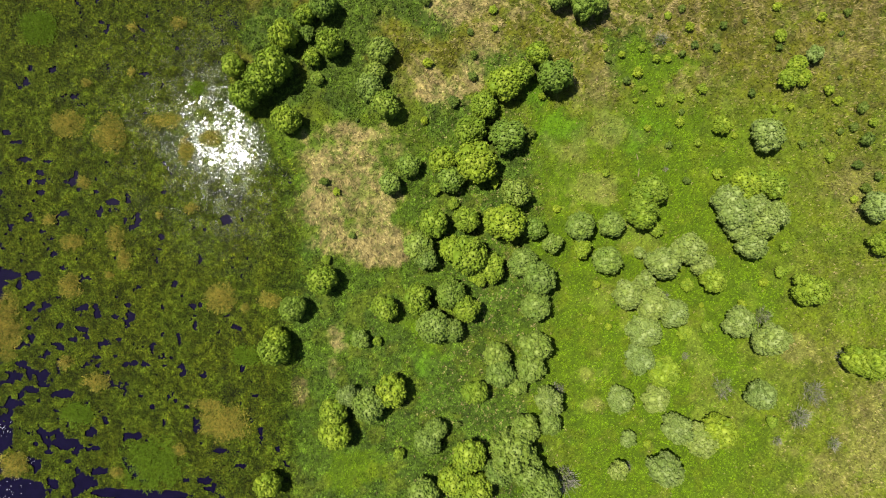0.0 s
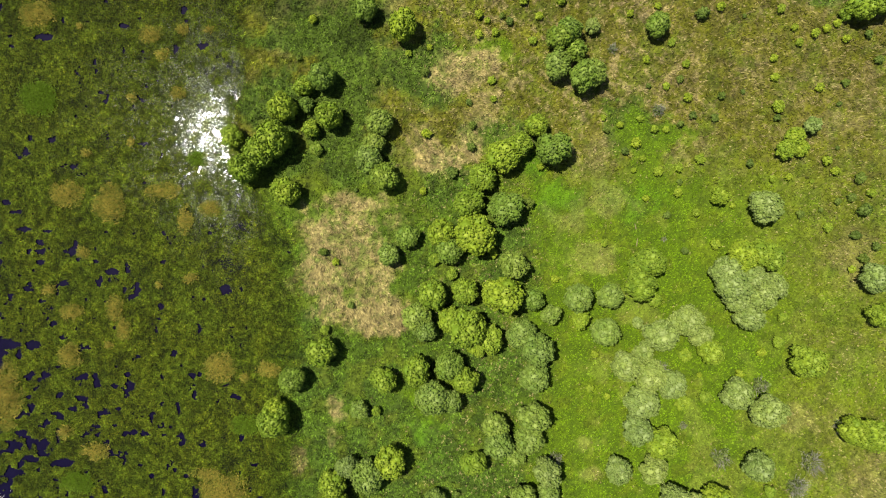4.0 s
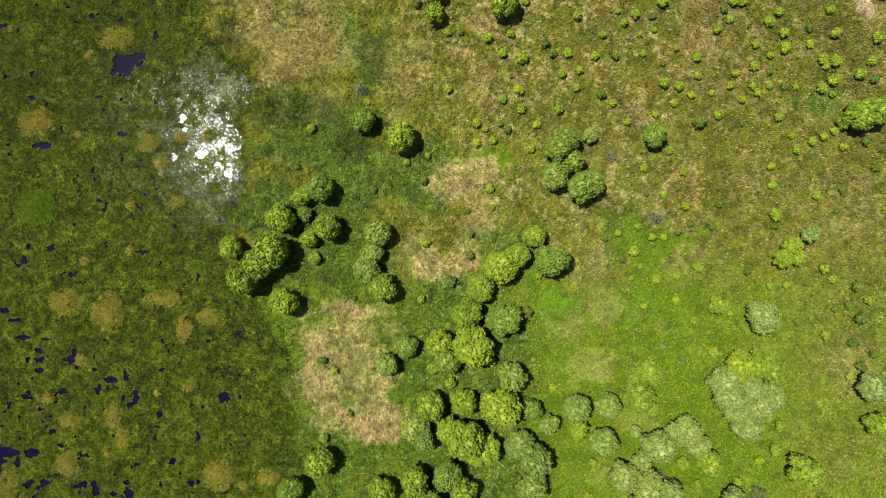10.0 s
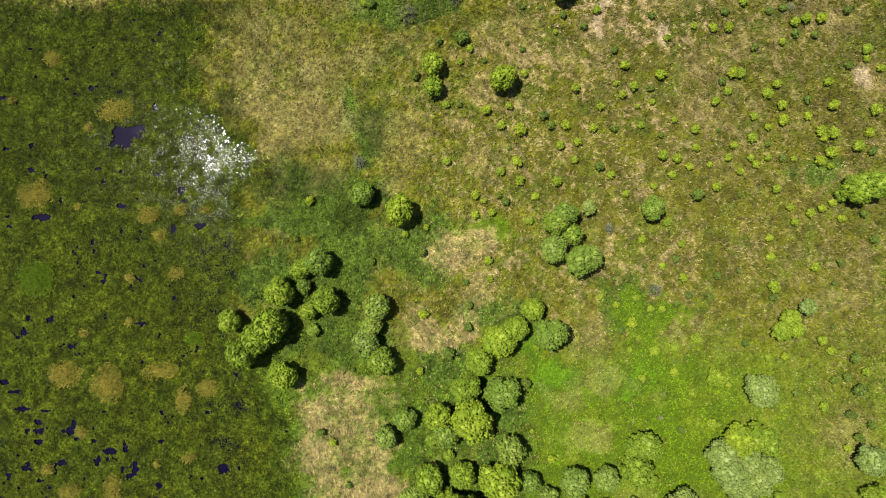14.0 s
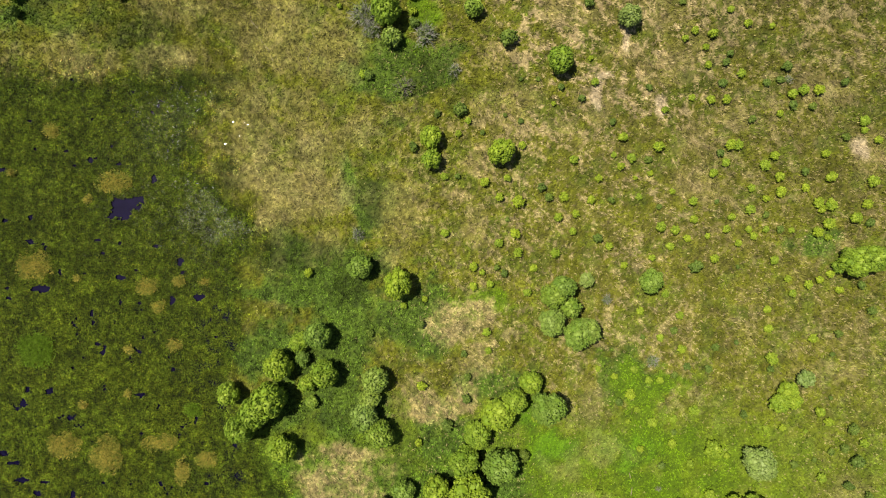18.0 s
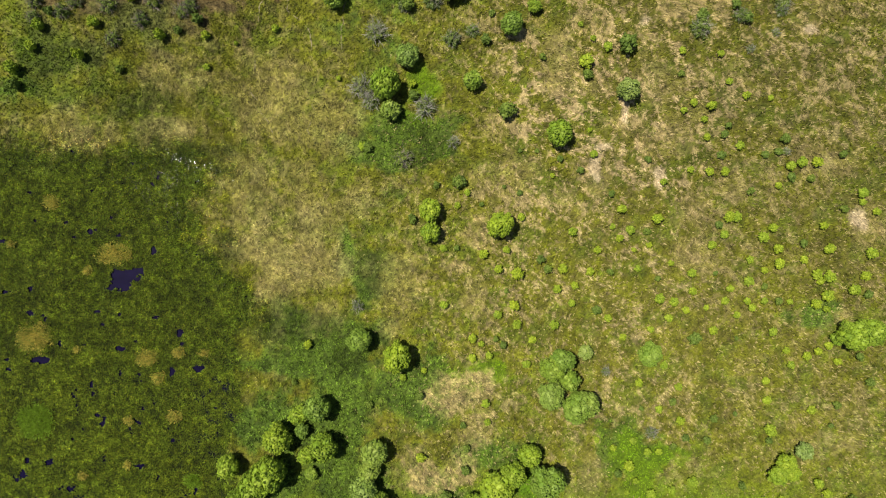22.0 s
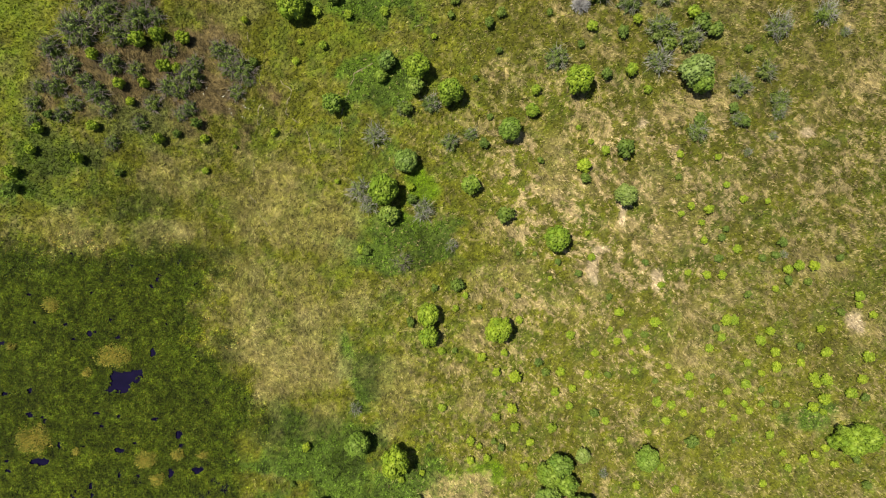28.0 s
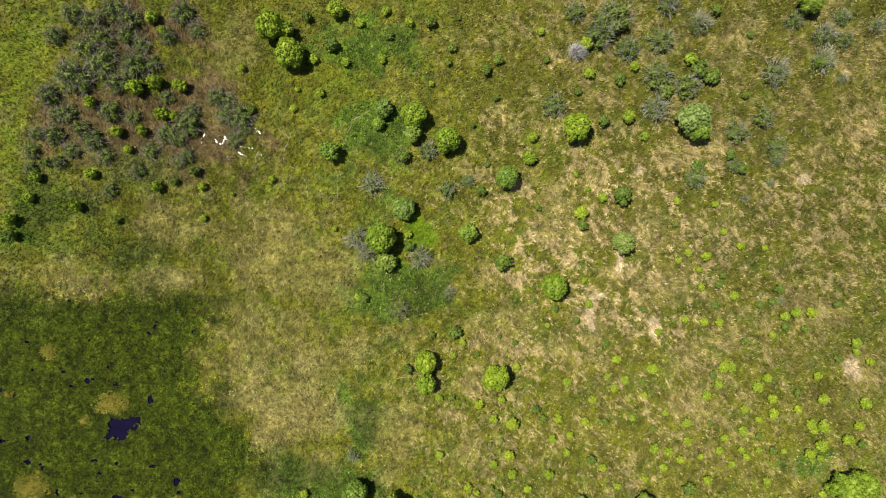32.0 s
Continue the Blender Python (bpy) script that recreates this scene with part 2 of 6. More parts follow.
patch("lush", 11.6, -5.9, 13.0, 11.0)
patch("vivid", 27.6, 1.1, 12.0, 22.0)
patch("vivid", 31.6, -24.9, 15.0, 20.0)
patch("vivid", 19.6, 21.1, 5.0, 6.0)
patch("vivid", 40.6, -5.9, 13.0, 16.0)
patch("vivid", 21.6, 10.1, 6.0, 6.0)
patch("vivid", 45.6, -20.9, 9.0, 12.0)
patch("vivid", 36.6, 24.1, 8.0, 11.0)
patch("vivid", 39.6, 11.1, 9.0, 8.0)
patch("lush", 34.6, 32.1, 6.0, 6.0)
patch("vivid", 54.6, -7.9, 6.0, 7.0)
patch("vivid", 54.6, -33.9, 6.0, 7.0)
patch("emerald", 21.5, 20.5, 5.0, 5.5)
patch("emerald", 34.0, 20.0, 5.0, 7.0)
patch("emerald", 16.0, 27.5, 4.0, 3.0)
patch("emerald", -4.0, -20.0, 7.0, 5.0)
patch("vivid", -2.4, -15.9, 6.0, 6.0)
patch("vivid", -16.4, -39.9, 6.0, 4.0)
patch("dry", -18.4, 20.6, 9.5, 2.5)
patch("dry", -16.4, 15.1, 9.5, 5.5)
patch("dry", -14.4, 9.1, 10.0, 6.0)
patch("dry", -13.4, 2.1, 7.5, 4.5)
patch("dry", -8.4, -1.4, 5.0, 3.0)
patch("dry", -2.9, 32.1, 5.0, 6.0)
patch("dry", 2.6, 42.1, 4.5, 4.0)
patch("dry", 6.6, 37.6, 4.5, 3.5)
patch("dry", 4.1, 29.6, 4.0, 3.0)
patch("half", 27.6, 29.1, 2.8, 4.0)
patch("half", 30.1, 20.6, 5.0, 3.6)
patch("half", 22.6, 17.1, 5.0, 3.6)
patch("half", 25.6, 10.6, 7.0, 3.6)
patch("dry", -25.4, -24.9, 1.4, 3.0)
patch("dry", -18.4, -16.9, 3.0, 4.0)
patch("half", 70.6, -38.9, 11.0, 5.5)
patch("half", 74.6, -35.9, 6.5, 6.0)
patch("half", 75.6, -30.9, 5.5, 6.0)
patch("half", 65.6, -42.4, 9.0, 3.0)
patch("half", 60.6, -35.9, 4.0, 4.0)
patch("half", 71.6, 10.1, 5.0, 6.0)
patch("half", 25.1, -21.9, 2.0, 2.0)
patch("half", 25.6, -27.4, 2.2, 1.2)
patch("dry", -12.4, -0.9, 4.0, 3.0)
patch("half", 64.6, -17.9, 5.0, 4.0)
patch("soft", 74.6, -11.9, 6.0, 5.0)
patch("lush", -28.4, 42.1, 5.0, 4.0)
patch("olive", 50.6, 35.1, 6.0, 5.0)
patch("lush", -17.7, 48.2, 16.0, 9.0)
patch("lush", -25.8, 57.2, 4.0, 3.6)
patch("lush", -23.8, 49.2, 11.0, 8.0)
patch("lush", -7.7, 43.7, 12.0, 8.0)
patch("lush", -17.7, 38.1, 15.0, 13.0)
patch("lush", -21.8, 28.1, 9.0, 8.0)
patch("lush", -1.6, 40.1, 6.0, 5.0)
patch("mild", -12.7, 70.3, 6.0, 10.0)
patch("mild", -30.8, 41.2, 6.0, 8.0)
patch("lush", 9.4, 32.1, 7.0, 4.0)
patch("lush", -15.6, 70.5, 2.0, 5.0)
patch("lush", -13.2, 62.5, 2.6, 6.0)
patch("lush", -7.2, 84.4, 5.5, 9.0)
patch("lush", -12.2, 86.4, 4.0, 5.0)
patch("lush", -5.7, 45.2, 10.0, 5.0)
patch("vivid", 9.4, 47.2, 6.0, 3.0)
patch("fen", -24.8, 58.3, 5.0, 4.0)
patch("half", -28.8, 69.3, 12.0, 9.0)
patch("half", -23.8, 73.3, 11.0, 9.0)
patch("tawny", -25.0, 67.0, 11.0, 9.0)
patch("half", -19.7, 59.3, 4.0, 3.0)
patch("half", -29.8, 55.2, 3.0, 3.6)
patch("half", -13.7, 79.4, 6.0, 6.0)
patch("half", -6.5, 63.3, 4.6, 7.0)
patch("half", -23.8, 83.4, 7.0, 5.0)
patch("half", -33.8, 82.4, 8.0, 6.0)
patch("half", -47.5, 91.0, 9.0, 3.8)
patch("half", -38.0, 82.0, 4.5, 3.5)
patch("half", -35.8, 76.4, 5.0, 5.0)
patch("half", 6.9, 60.3, 4.0, 6.0)
patch("dry", 7.4, 45.2, 4.0, 3.0)
patch("half", -7.7, 55.2, 2.4, 2.0)
patch("half", 12.4, 82.4, 9.0, 6.0)
patch("dry", 7.4, 73.3, 3.0, 4.0)
patch("half", 27.5, 82.4, 5.0, 4.0)
patch("bare", 28.5, 84.4, 1.4, 2.6)
patch("bare", 40.1, 81.9, 1.0, 2.0)
patch("half", 46.6, 76.4, 6.0, 5.0)
patch("dry", 75.8, 73.3, 4.0, 5.0)
patch("half", 51.7, 79.4, 5.0, 3.6)
patch("bare", 74.8, 74.3, 2.4, 2.0)
patch("dry", 4.4, 66.3, 3.0, 2.0)
patch("lush", 67.3, 56.7, 4.5, 3.0)
patch("half", 45.6, 69.3, 4.0, 3.0)
patch("half", 22.5, 78.4, 5.0, 4.0)
patch("half", 70.8, 85.4, 6.0, 3.0)
patch("fen", -44.4, 84.7, 9.0, 5.0)
patch("fen", -21.1, 56.3, 4.0, 4.0)
patch("fen", -12.0, 67.5, 2.6, 8.0)
patch("fen", -68.7, 102.9, 11.0, 6.0)
patch("fen", -44.4, 77.6, 6.0, 5.0)
patch("fen", -30.2, 55.3, 7.0, 5.0)
patch("fen", -24.1, 59.4, 5.0, 4.0)
patch("fen", -13.0, 51.3, 6.0, 4.0)
patch("fen", -37.3, 66.5, 4.0, 6.0)
patch("fen", -51.5, 95.9, 12.0, 4.0)
patch("fen", -2.9, 87.7, 6.0, 5.0)
patch("lush", -6.9, 89.8, 7.0, 6.0)
patch("vivid", -3.4, 99.9, 3.6, 7.0)
patch("lush", -7.9, 104.0, 4.0, 5.0)
patch("lush", 1.2, 89.8, 4.0, 5.0)
patch("soft", -14.0, 126.3, 10.0, 8.0)
patch("lush", -10.0, 117.1, 9.0, 9.0)
patch("soft", -74.8, 117.1, 5.0, 22.0)
patch("mild", -69.7, 105.0, 12.0, 5.5)
patch("lush", -75.8, 98.9, 4.0, 3.0)
patch("half", -29.2, 96.9, 15.0, 9.0)
patch("half", -21.1, 91.8, 9.0, 9.0)
patch("tawny", -66.0, 91.3, 9.5, 4.6)
patch("tawny", -48.0, 91.5, 7.0, 2.6)
patch("half", -60.6, 90.8, 6.0, 3.6)
patch("half", -44.4, 98.9, 12.0, 5.0)
patch("mild", -50.5, 91.8, 9.0, 4.0)
patch("mild", -67.7, 97.9, 9.0, 4.0)
patch("red", -57.6, 117.1, 15.0, 11.0)
patch("red", -42.4, 117.1, 12.0, 10.0)
patch("red", -65.7, 119.2, 9.0, 8.0)
patch("mild", -54.5, 110.0, 11.0, 5.0)
patch("bare", 30.1, 87.7, 2.2, 1.0)
patch("bare", 33.8, 93.6, 0.9, 2.2)
patch("dry", 11.3, 90.3, 3.6, 3.4)
patch("dry", 20.2, 99.4, 2.2, 4.5)
patch("dry", 33.6, 91.8, 5.0, 3.0)
patch("dry", 41.7, 88.8, 4.0, 2.4)
patch("dry", 69.1, 113.1, 2.6, 4.6)
patch("dry", 67.1, 109.0, 2.6, 1.8)
patch("dry", 78.2, 119.2, 5.0, 7.0)
patch("dry", 31.6, 124.0, 2.4, 1.4)
patch("dry", 37.7, 112.1, 6.0, 4.6)
patch("bare", 37.7, 110.5, 1.2, 1.2)
patch("bare", 67.1, 108.5, 1.2, 0.8)
patch("dry", 28.6, 109.0, 3.0, 4.0)
patch("dry", 50.8, 114.1, 5.0, 2.6)
patch("half", 23.5, 101.9, 6.0, 9.0)
patch("dry", 21.5, 105.0, 2.2, 4.0)
patch("half", 43.8, 98.9, 8.0, 6.0)
patch("dry", 66.0, 122.2, 3.4, 3.4)
patch("dry", 17.4, 109.0, 2.4, 3.0)
patch("dry", 11.3, 120.2, 3.0, 3.0)
patch("dry", 25.5, 130.3, 3.4, 2.0)
patch("half", 54.4, 131.7, 6.0, 6.0)
patch("dry", 77.8, 127.6, 4.0, 5.0)
patch("dry", 55.5, 135.7, 2.4, 3.0)
patch("dry", 45.3, 134.7, 3.0, 3.0)
patch("soft", -73.9, 134.7, 5.0, 7.0)
patch("red", -44.0, 134.7, 6.0, 5.0)
patch("red", -54.1, 134.7, 9.0, 6.0)
patch("lush", -11.5, 131.7, 12.0, 6.0)
patch("half", -34.9, 132.7, 5.0, 7.0)
patch("dry", 9.8, 133.7, 1.4, 1.2)
patch("dry", 31.1, 123.6, 2.6, 1.6)
pond(-54.1, 5.3, 0.60, 1.10)
pond(-54.8, 3.9, 1.10, 0.70)
pond(-38.4, 5.3, 1.10, 1.00)
pond(-58.1, 8.3, 1.50, 0.60)
pond(-73.6, 29.6, 0.90, 0.70)
pond(-72.9, 32.1, 0.40, 0.50)
pond(-69.0, 31.7, 0.70, 0.50)
pond(-67.1, 6.1, 0.90, 0.70)
pond(-77.2, 20.6, 0.80, 0.50)
pond(-75.4, 18.9, 1.00, 0.40)
pond(-73.9, 15.8, 1.40, 0.40)
pond(-69.9, 15.5, 0.90, 0.30)
pond(-71.2, 10.1, 0.80, 0.50)
pond(-70.6, 3.1, 1.00, 0.40)
pond(-49.9, 2.3, 0.70, 0.50)
pond(-42.9, -1.7, 0.50, 0.90)
pond(-68.9, -0.9, 0.60, 0.50)
pond(-77.2, -4.7, 2.40, 1.10)
pond(-72.4, -4.7, 1.80, 0.90)
pond(-69.9, -10.1, 0.70, 0.50)
pond(-72.7, -15.9, 0.60, 0.90)
pond(-75.4, -22.4, 0.90, 0.70)
pond(-72.9, -24.7, 1.60, 0.70)
pond(-67.2, -25.6, 2.00, 0.80)
pond(-77.4, -32.7, 1.50, 2.80)
pond(-66.6, -34.4, 3.00, 1.10)
pond(-67.9, -33.1, 1.00, 0.70)
pond(-61.6, -35.2, 0.80, 0.40)
pond(-54.6, -33.1, 2.00, 0.70)
pond(-43.7, -31.1, 0.80, 1.60)
pond(-42.2, -40.9, 1.60, 0.80)
pond(-35.6, -38.3, 0.90, 0.30)
pond(-58.4, -43.1, 4.00, 0.90)
pond(-75.4, -42.7, 6.00, 2.20)
pond(-76.4, -40.4, 1.40, 2.00)
pond(-63.4, -41.1, 2.20, 1.40)
pond(-51.4, -43.5, 7.00, 1.00)
pond(-39.4, -35.7, 1.20, 0.40)
pond(-74.4, -27.2, 0.90, 0.50)
pond(-63.9, -14.1, 1.40, 0.50)
pond(-59.7, -16.4, 0.90, 0.60)
pond(-60.9, -19.1, 1.10, 0.40)
pond(-51.4, -17.6, 0.50, 0.90)
pond(-46.7, -15.9, 0.40, 1.30)
pond(-47.4, -6.2, 0.60, 0.50)
pond(-55.6, -9.9, 0.80, 0.50)
pond(-52.6, -20.4, 0.80, 0.40)
pond(-54.4, -20.1, 0.60, 0.40)
pond(-45.9, -22.1, 0.60, 0.40)
pond(-35.4, -20.9, 0.40, 0.80)
pond(-33.9, -30.4, 0.40, 0.50)
pond(-29.4, -35.4, 0.40, 0.60)
pond(-51.4, -27.9, 0.50, 0.50)
pond(-65.4, -15.9, 0.80, 0.50)
pond(-67.4, -17.4, 0.60, 0.50)
pond(-67.9, -19.9, 0.50, 0.60)
pond(-70.4, -21.9, 0.80, 0.60)
pond(-71.9, -34.4, 0.60, 0.60)
pond(-77.4, -29.9, 1.00, 1.00)
pond(-76.4, -28.4, 0.60, 0.60)
pond(-53.4, -25.9, 0.60, 0.30)
pond(-33.4, -25.9, 0.60, 0.40)
pond(-57.4, -15.9, 0.60, 0.30)
pond(-41.4, -42.4, 0.80, 0.50)
pond(-45.4, -40.9, 0.60, 0.40)
pond(-77.9, -5.9, 1.40, 0.70)
pond(-68.9, -41.4, 1.20, 0.80)
pond(-55.4, -43.9, 3.00, 0.80)
pond(-45.4, -27.9, 0.60, 0.40)
pond(-42.9, -9.9, 0.40, 0.50)
pond(-60.4, 40.1, 0.60, 0.30)
pond(-46.9, 35.6, 0.50, 0.40)
pond(-76.4, 4.1, 0.60, 0.40)
pond(-64.4, 10.6, 0.60, 0.40)
pond(-55.8, 64.3, 2.10, 1.60)
pond(-56.6, 63.7, 1.70, 1.30)
pond(-54.3, 64.9, 1.70, 1.10)
pond(-52.9, 65.7, 0.90, 0.60)
pond(-53.4, 65.5, 1.30, 0.60)
pond(-58.0, 62.7, 1.10, 0.60)
pond(-57.0, 65.5, 1.00, 0.80)
pond(-55.4, 62.5, 0.80, 0.50)
pond(-70.5, 49.9, 1.70, 0.70)
pond(-67.0, 52.7, 0.40, 0.80)
pond(-76.6, 50.0, 0.80, 0.50)
pond(-56.2, 51.9, 0.90, 0.50)
pond(-45.7, 54.7, 0.50, 0.80)
pond(-42.4, 48.2, 0.90, 0.60)
pond(-47.2, 47.7, 0.50, 0.80)
pond(-50.1, 57.4, 0.70, 0.50)
pond(-72.3, 58.3, 0.80, 0.50)
pond(-72.4, 79.7, 0.50, 0.40)
pond(-66.0, 74.3, 0.50, 0.30)
pond(-61.7, 72.8, 0.40, 0.60)
pond(-77.6, 71.1, 0.80, 0.50)
pond(-72.3, 62.5, 0.50, 0.50)
pond(-50.4, 69.3, 0.50, 0.80)
pond(-56.5, 72.1, 0.60, 0.30)
pond(-60.5, 58.5, 0.70, 0.30)
pond(-70.0, 57.8, 0.50, 0.30)
pond(-64.5, 71.8, 0.40, 0.30)
pond(-52.9, 47.2, 0.40, 0.30)
pond(-53.4, 53.2, 0.50, 0.30)
pond(-76.1, 48.2, 0.60, 0.30)


def shore(x, y):
    """How far a place lies inside the marsh: metres, positive in the wet."""
    edge = np.interp(y, SHORE_Y, SHORE_X) + (7.0 + 9.0 * smooth_step(45, 62, y)) * (fbm(x, y, 6.0, 31, 5) - 0.5)
    d = edge - x
    top = 86.6 + 7 * (fbm(x, y, 6.0, 35, 5) - 0.5) - y
    near = np.minimum(x + 83.6 + 2 * (fbm(x, y, 6.0, 36) - 0.5), y + 49.6 + 2 * (fbm(x, y, 6.0, 37) - 0.5))
    return np.minimum(np.minimum(d, top), near)


def inside(x, y, blob, rag):
    _, bx, by, rx, ry = blob
    return 1.0 - np.hypot((x - bx) / rx, (y - by) / ry) + rag


def amount(kind, x, y, rag, soft=0.45):
    a = np.zeros_like(x)
    for b in PATCHES:
        if b[0] == kind:
            near = (np.abs(x - b[1]) < 2.2 * b[3]) & (np.abs(y - b[2]) < 2.2 * b[4])
            if near.any():
                a[near] = np.maximum(a[near], smooth_step(-0.12, soft, inside(x[near], y[near], b, rag[near])))
    return a


TONES = {"meadow": (0.079, 0.083, 0.005), "lush": (0.054, 0.094, 0.009), "vivid": (0.085, 0.145, 0.002), "dry": (0.21, 0.164, 0.066),
         "bare": (0.32, 0.25, 0.15), "emerald": (0.060, 0.136, 0.003), "olive": (0.058, 0.060, 0.004), "red": (0.078, 0.054, 0.023), "marsh": (0.031, 0.042, 0.002), "fen": (0.023, 0.036, 0.002), "litter": (0.15, 0.112, 0.045), "straw": (0.255, 0.195, 0.092)}


def comb_turn(x, y):
    """The way in which wind and snow have laid the old grass."""
    return -0.95 + 2.2 * (fbm(x, y, 9.0, 5, 3) - 0.5)


def combed_straw(x, y):
    """Wavy swathes of laid straw: 0 to 1, long along the comb, narrow across it."""
    wx, wy = x + 4.0 * (fbm(x, y, 3.0, 6, 3) - 0.5), y + 4.0 * (fbm(x, y, 3.0, 7, 3) - 0.5)
    u, v = 0.62 * wx - 0.78 * wy, 0.78 * wx + 0.62 * wy
    return 0.5 * fbm(u / 2.6, v, 0.48, 12, 3) + 0.25 * fbm(x, y, 0.6, 13, 2) + 0.25 * fbm(x, y, 7.0, 14, 3)


def land(x, y):
    """The colour of what grows at a place, and how far it is short fresh grass."""
    rag = 2.6 * (fbm(x, y, 5.5, 3, 6) - 0.5) + 0.6 * (fbm(x, y, 1.0, 8, 2) - 0.5)
    c = np.empty((len(x), 3))
    c[:] = TONES["meadow"]
    fresh = np.zeros(len(x))

    def lay(kind, a):
        a = np.clip(a, 0, 1)
        fresh[:] = fresh * (1 - a) + (a if kind in ("vivid", "emerald") else 0)
        a = a[:, None]
        c[:] = c * (1 - a) + np.array(TONES[kind]) * a
    east = smooth_step(-15, 25, x)
    # combed straw and rusty heath in the open meadow
    combed = combed_straw(x, y)
    south = smooth_step(34, 12, y + 6 * (fbm(x, y, 9.0, 41, 3) - 0.5)) * smooth_step(72, 44, x + 18 * (fbm(x, y, 8.0, 42, 4) - 0.5))
    lay("red", 0.13 * smooth_step(0.46, 0.66, fbm(x, y, 4.0, 44, 5)) * (0.25 + 0.75 * east))
    lay("litter", 0.22 * smooth_step(0.5, 0.62, fbm(x, y, 0.8, 45, 3)) * smooth_step(2, 35, x) * (1 - 0.8 * south))
    lay("lush", 0.3 * smooth_step(0.48, 0.64, fbm(x, y, 3.0, 51, 4)))
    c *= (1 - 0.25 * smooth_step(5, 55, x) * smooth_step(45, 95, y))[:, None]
    lay("straw", smooth_step(0.54, 0.60, combed) * (1 - 0.6 * smooth_step(105, 124, y)) * (1 - 0.45 * smooth_step(40, 52, x + 8 * (fbm(x, y, 9.0, 15, 3) - 0.5)) * smooth_step(100, 85, y)) * (0.22 + 0.48 * east + 0.3 * smooth_step(70, 85, y) * smooth_step(5, 20, x) * smooth_step(58, 40, x)) * np.maximum(smooth_step(-25, 75, y), 0.5 * smooth_step(45, 62, x)) * (1 - south))
    lay("red", 0.9 * amount("red", x, y, rag))
    lay("vivid", 0.36 * smooth_step(40, 10, y + 10 * (fbm(x, y, 7.0, 49, 4) - 0.5)) * smooth_step(20, 40, x) * (0.45 + 1.1 * fbm(x, y, 3.0, 50, 5)))
    lay("vivid", 0.92 * south)
    lay("lush", 0.75 * south * smooth_step(21, 12, x + 10 * (fbm(x, y, 6.0, 47, 4) - 0.5)))
    lay("lush", 0.85 * amount("lush", x, y, rag, 0.52))
    lay("vivid", 0.9 * amount("vivid", x, y, rag, 0.6))
    lay("emerald", 0.7 * amount("emerald", x, y, rag, 0.8))
    lay("lush", 0.45 * amount("mild", x, y, rag, 0.8))
    lay("vivid", 0.28 * amount("soft", x, y, rag, 0.8))
    lay("meadow", 0.35 * south * smooth_step(0.5, 0.65, fbm(x, y, 3.0, 48, 4)))
    lay("litter", 0.22 * south * smooth_step(20, 30, x) * smooth_step(0.54, 0.68, fbm(x, y, 4.5, 52, 5)))
    lay("dry", 0.28 * amount("half", x, y, rag, 0.6))
    lay("dry", 0.32 * amount("tawny", x, y, rag, 0.4) * (0.6 + 0.4 * smooth_step(0.44, 0.56, combed)))
    lay("dry", 0.9 * amount("dry", x, y, rag) * (0.35 + 0.65 * smooth_step(0.40, 0.58, combed)) * (1 - 0.55 * smooth_step(2, 12, x) * smooth_step(60, 75, y) * smooth_step(0.60, 0.48, combed)))
    lay("fen", 0.62 * amount("fen", x, y, rag, 0.8))
    lay("olive", 0.8 * smooth_step(0.44, 0.56, fbm(x, y, 2.6, 58, 4)) * smooth_step(-5, 12, x) * smooth_step(96, 108, y) * smooth_step(0.60, 0.52, combed))
    lay("bare", 0.9 * amount("bare", x, y, rag))
    north = smooth_step(42, 60, y)
    wet = smooth_step(-2.2 - 2.5 * north, 0.8, shore(x, y) + 9 * north * (fbm(x, y, 4.0, 75, 6) - 0.5))
    lay("fen", 0.92 * wet)
    c *= (1 - 0.3 * wet * smooth_step(-2, 6, shore(x, y)) * smooth_step(25, 65, y))[:, None]
    lay("marsh", (1 - 0.6 * smooth_step(25, 65, y)) * smooth_step(0.0, 5.0, shore(x, y)) * (0.5 + 0.5 * smooth_step(0.35, 0.6, fbm(x, y, 6, 71))))
    calm = 1 - 0.5 * fresh
    c *= (1 + calm * (fbm(x, y, 1.7, 81, 3) - 0.5))[:, None] * (1 + calm * (1.6 - 0.55 * smooth_step(0, 30, x)) * (0.5 * lattice(x / 0.46, y / 0.46, 83) + 0.5 * lattice(x / 0.25, y / 0.25, 84) - 0.5))[:, None]
    return c, fresh


def land_tone(x, y):
    return land(x, y)[0]


def open_water(x, y):
    """Above 0 where the marsh plants leave open water."""
    rag = 2.1 * (fbm(x, y, 0.9, 91, 4) - 0.53)
    o = np.full_like(x, -1.0)
    for bx, by, rx, ry in PONDS:
        near = (np.abs(x - bx) < 2 * rx + 0.3) & (np.abs(y - by) < 2 * ry + 0.3)
        if near.any():
            o[near] = np.maximum(o[near], 1.0 - np.hypot((x[near] - bx) / rx, (y[near] - by) / ry) + rag[near] * min(1.0, 1.1 / max(rx, ry)))
    west = smooth_step(-28, -80, x) * smooth_step(60, -40, y)
    small = fbm(x, y, 1.7, 95, 3) - (0.80 - 0.175 * west)
    return np.maximum(o, small * 6)


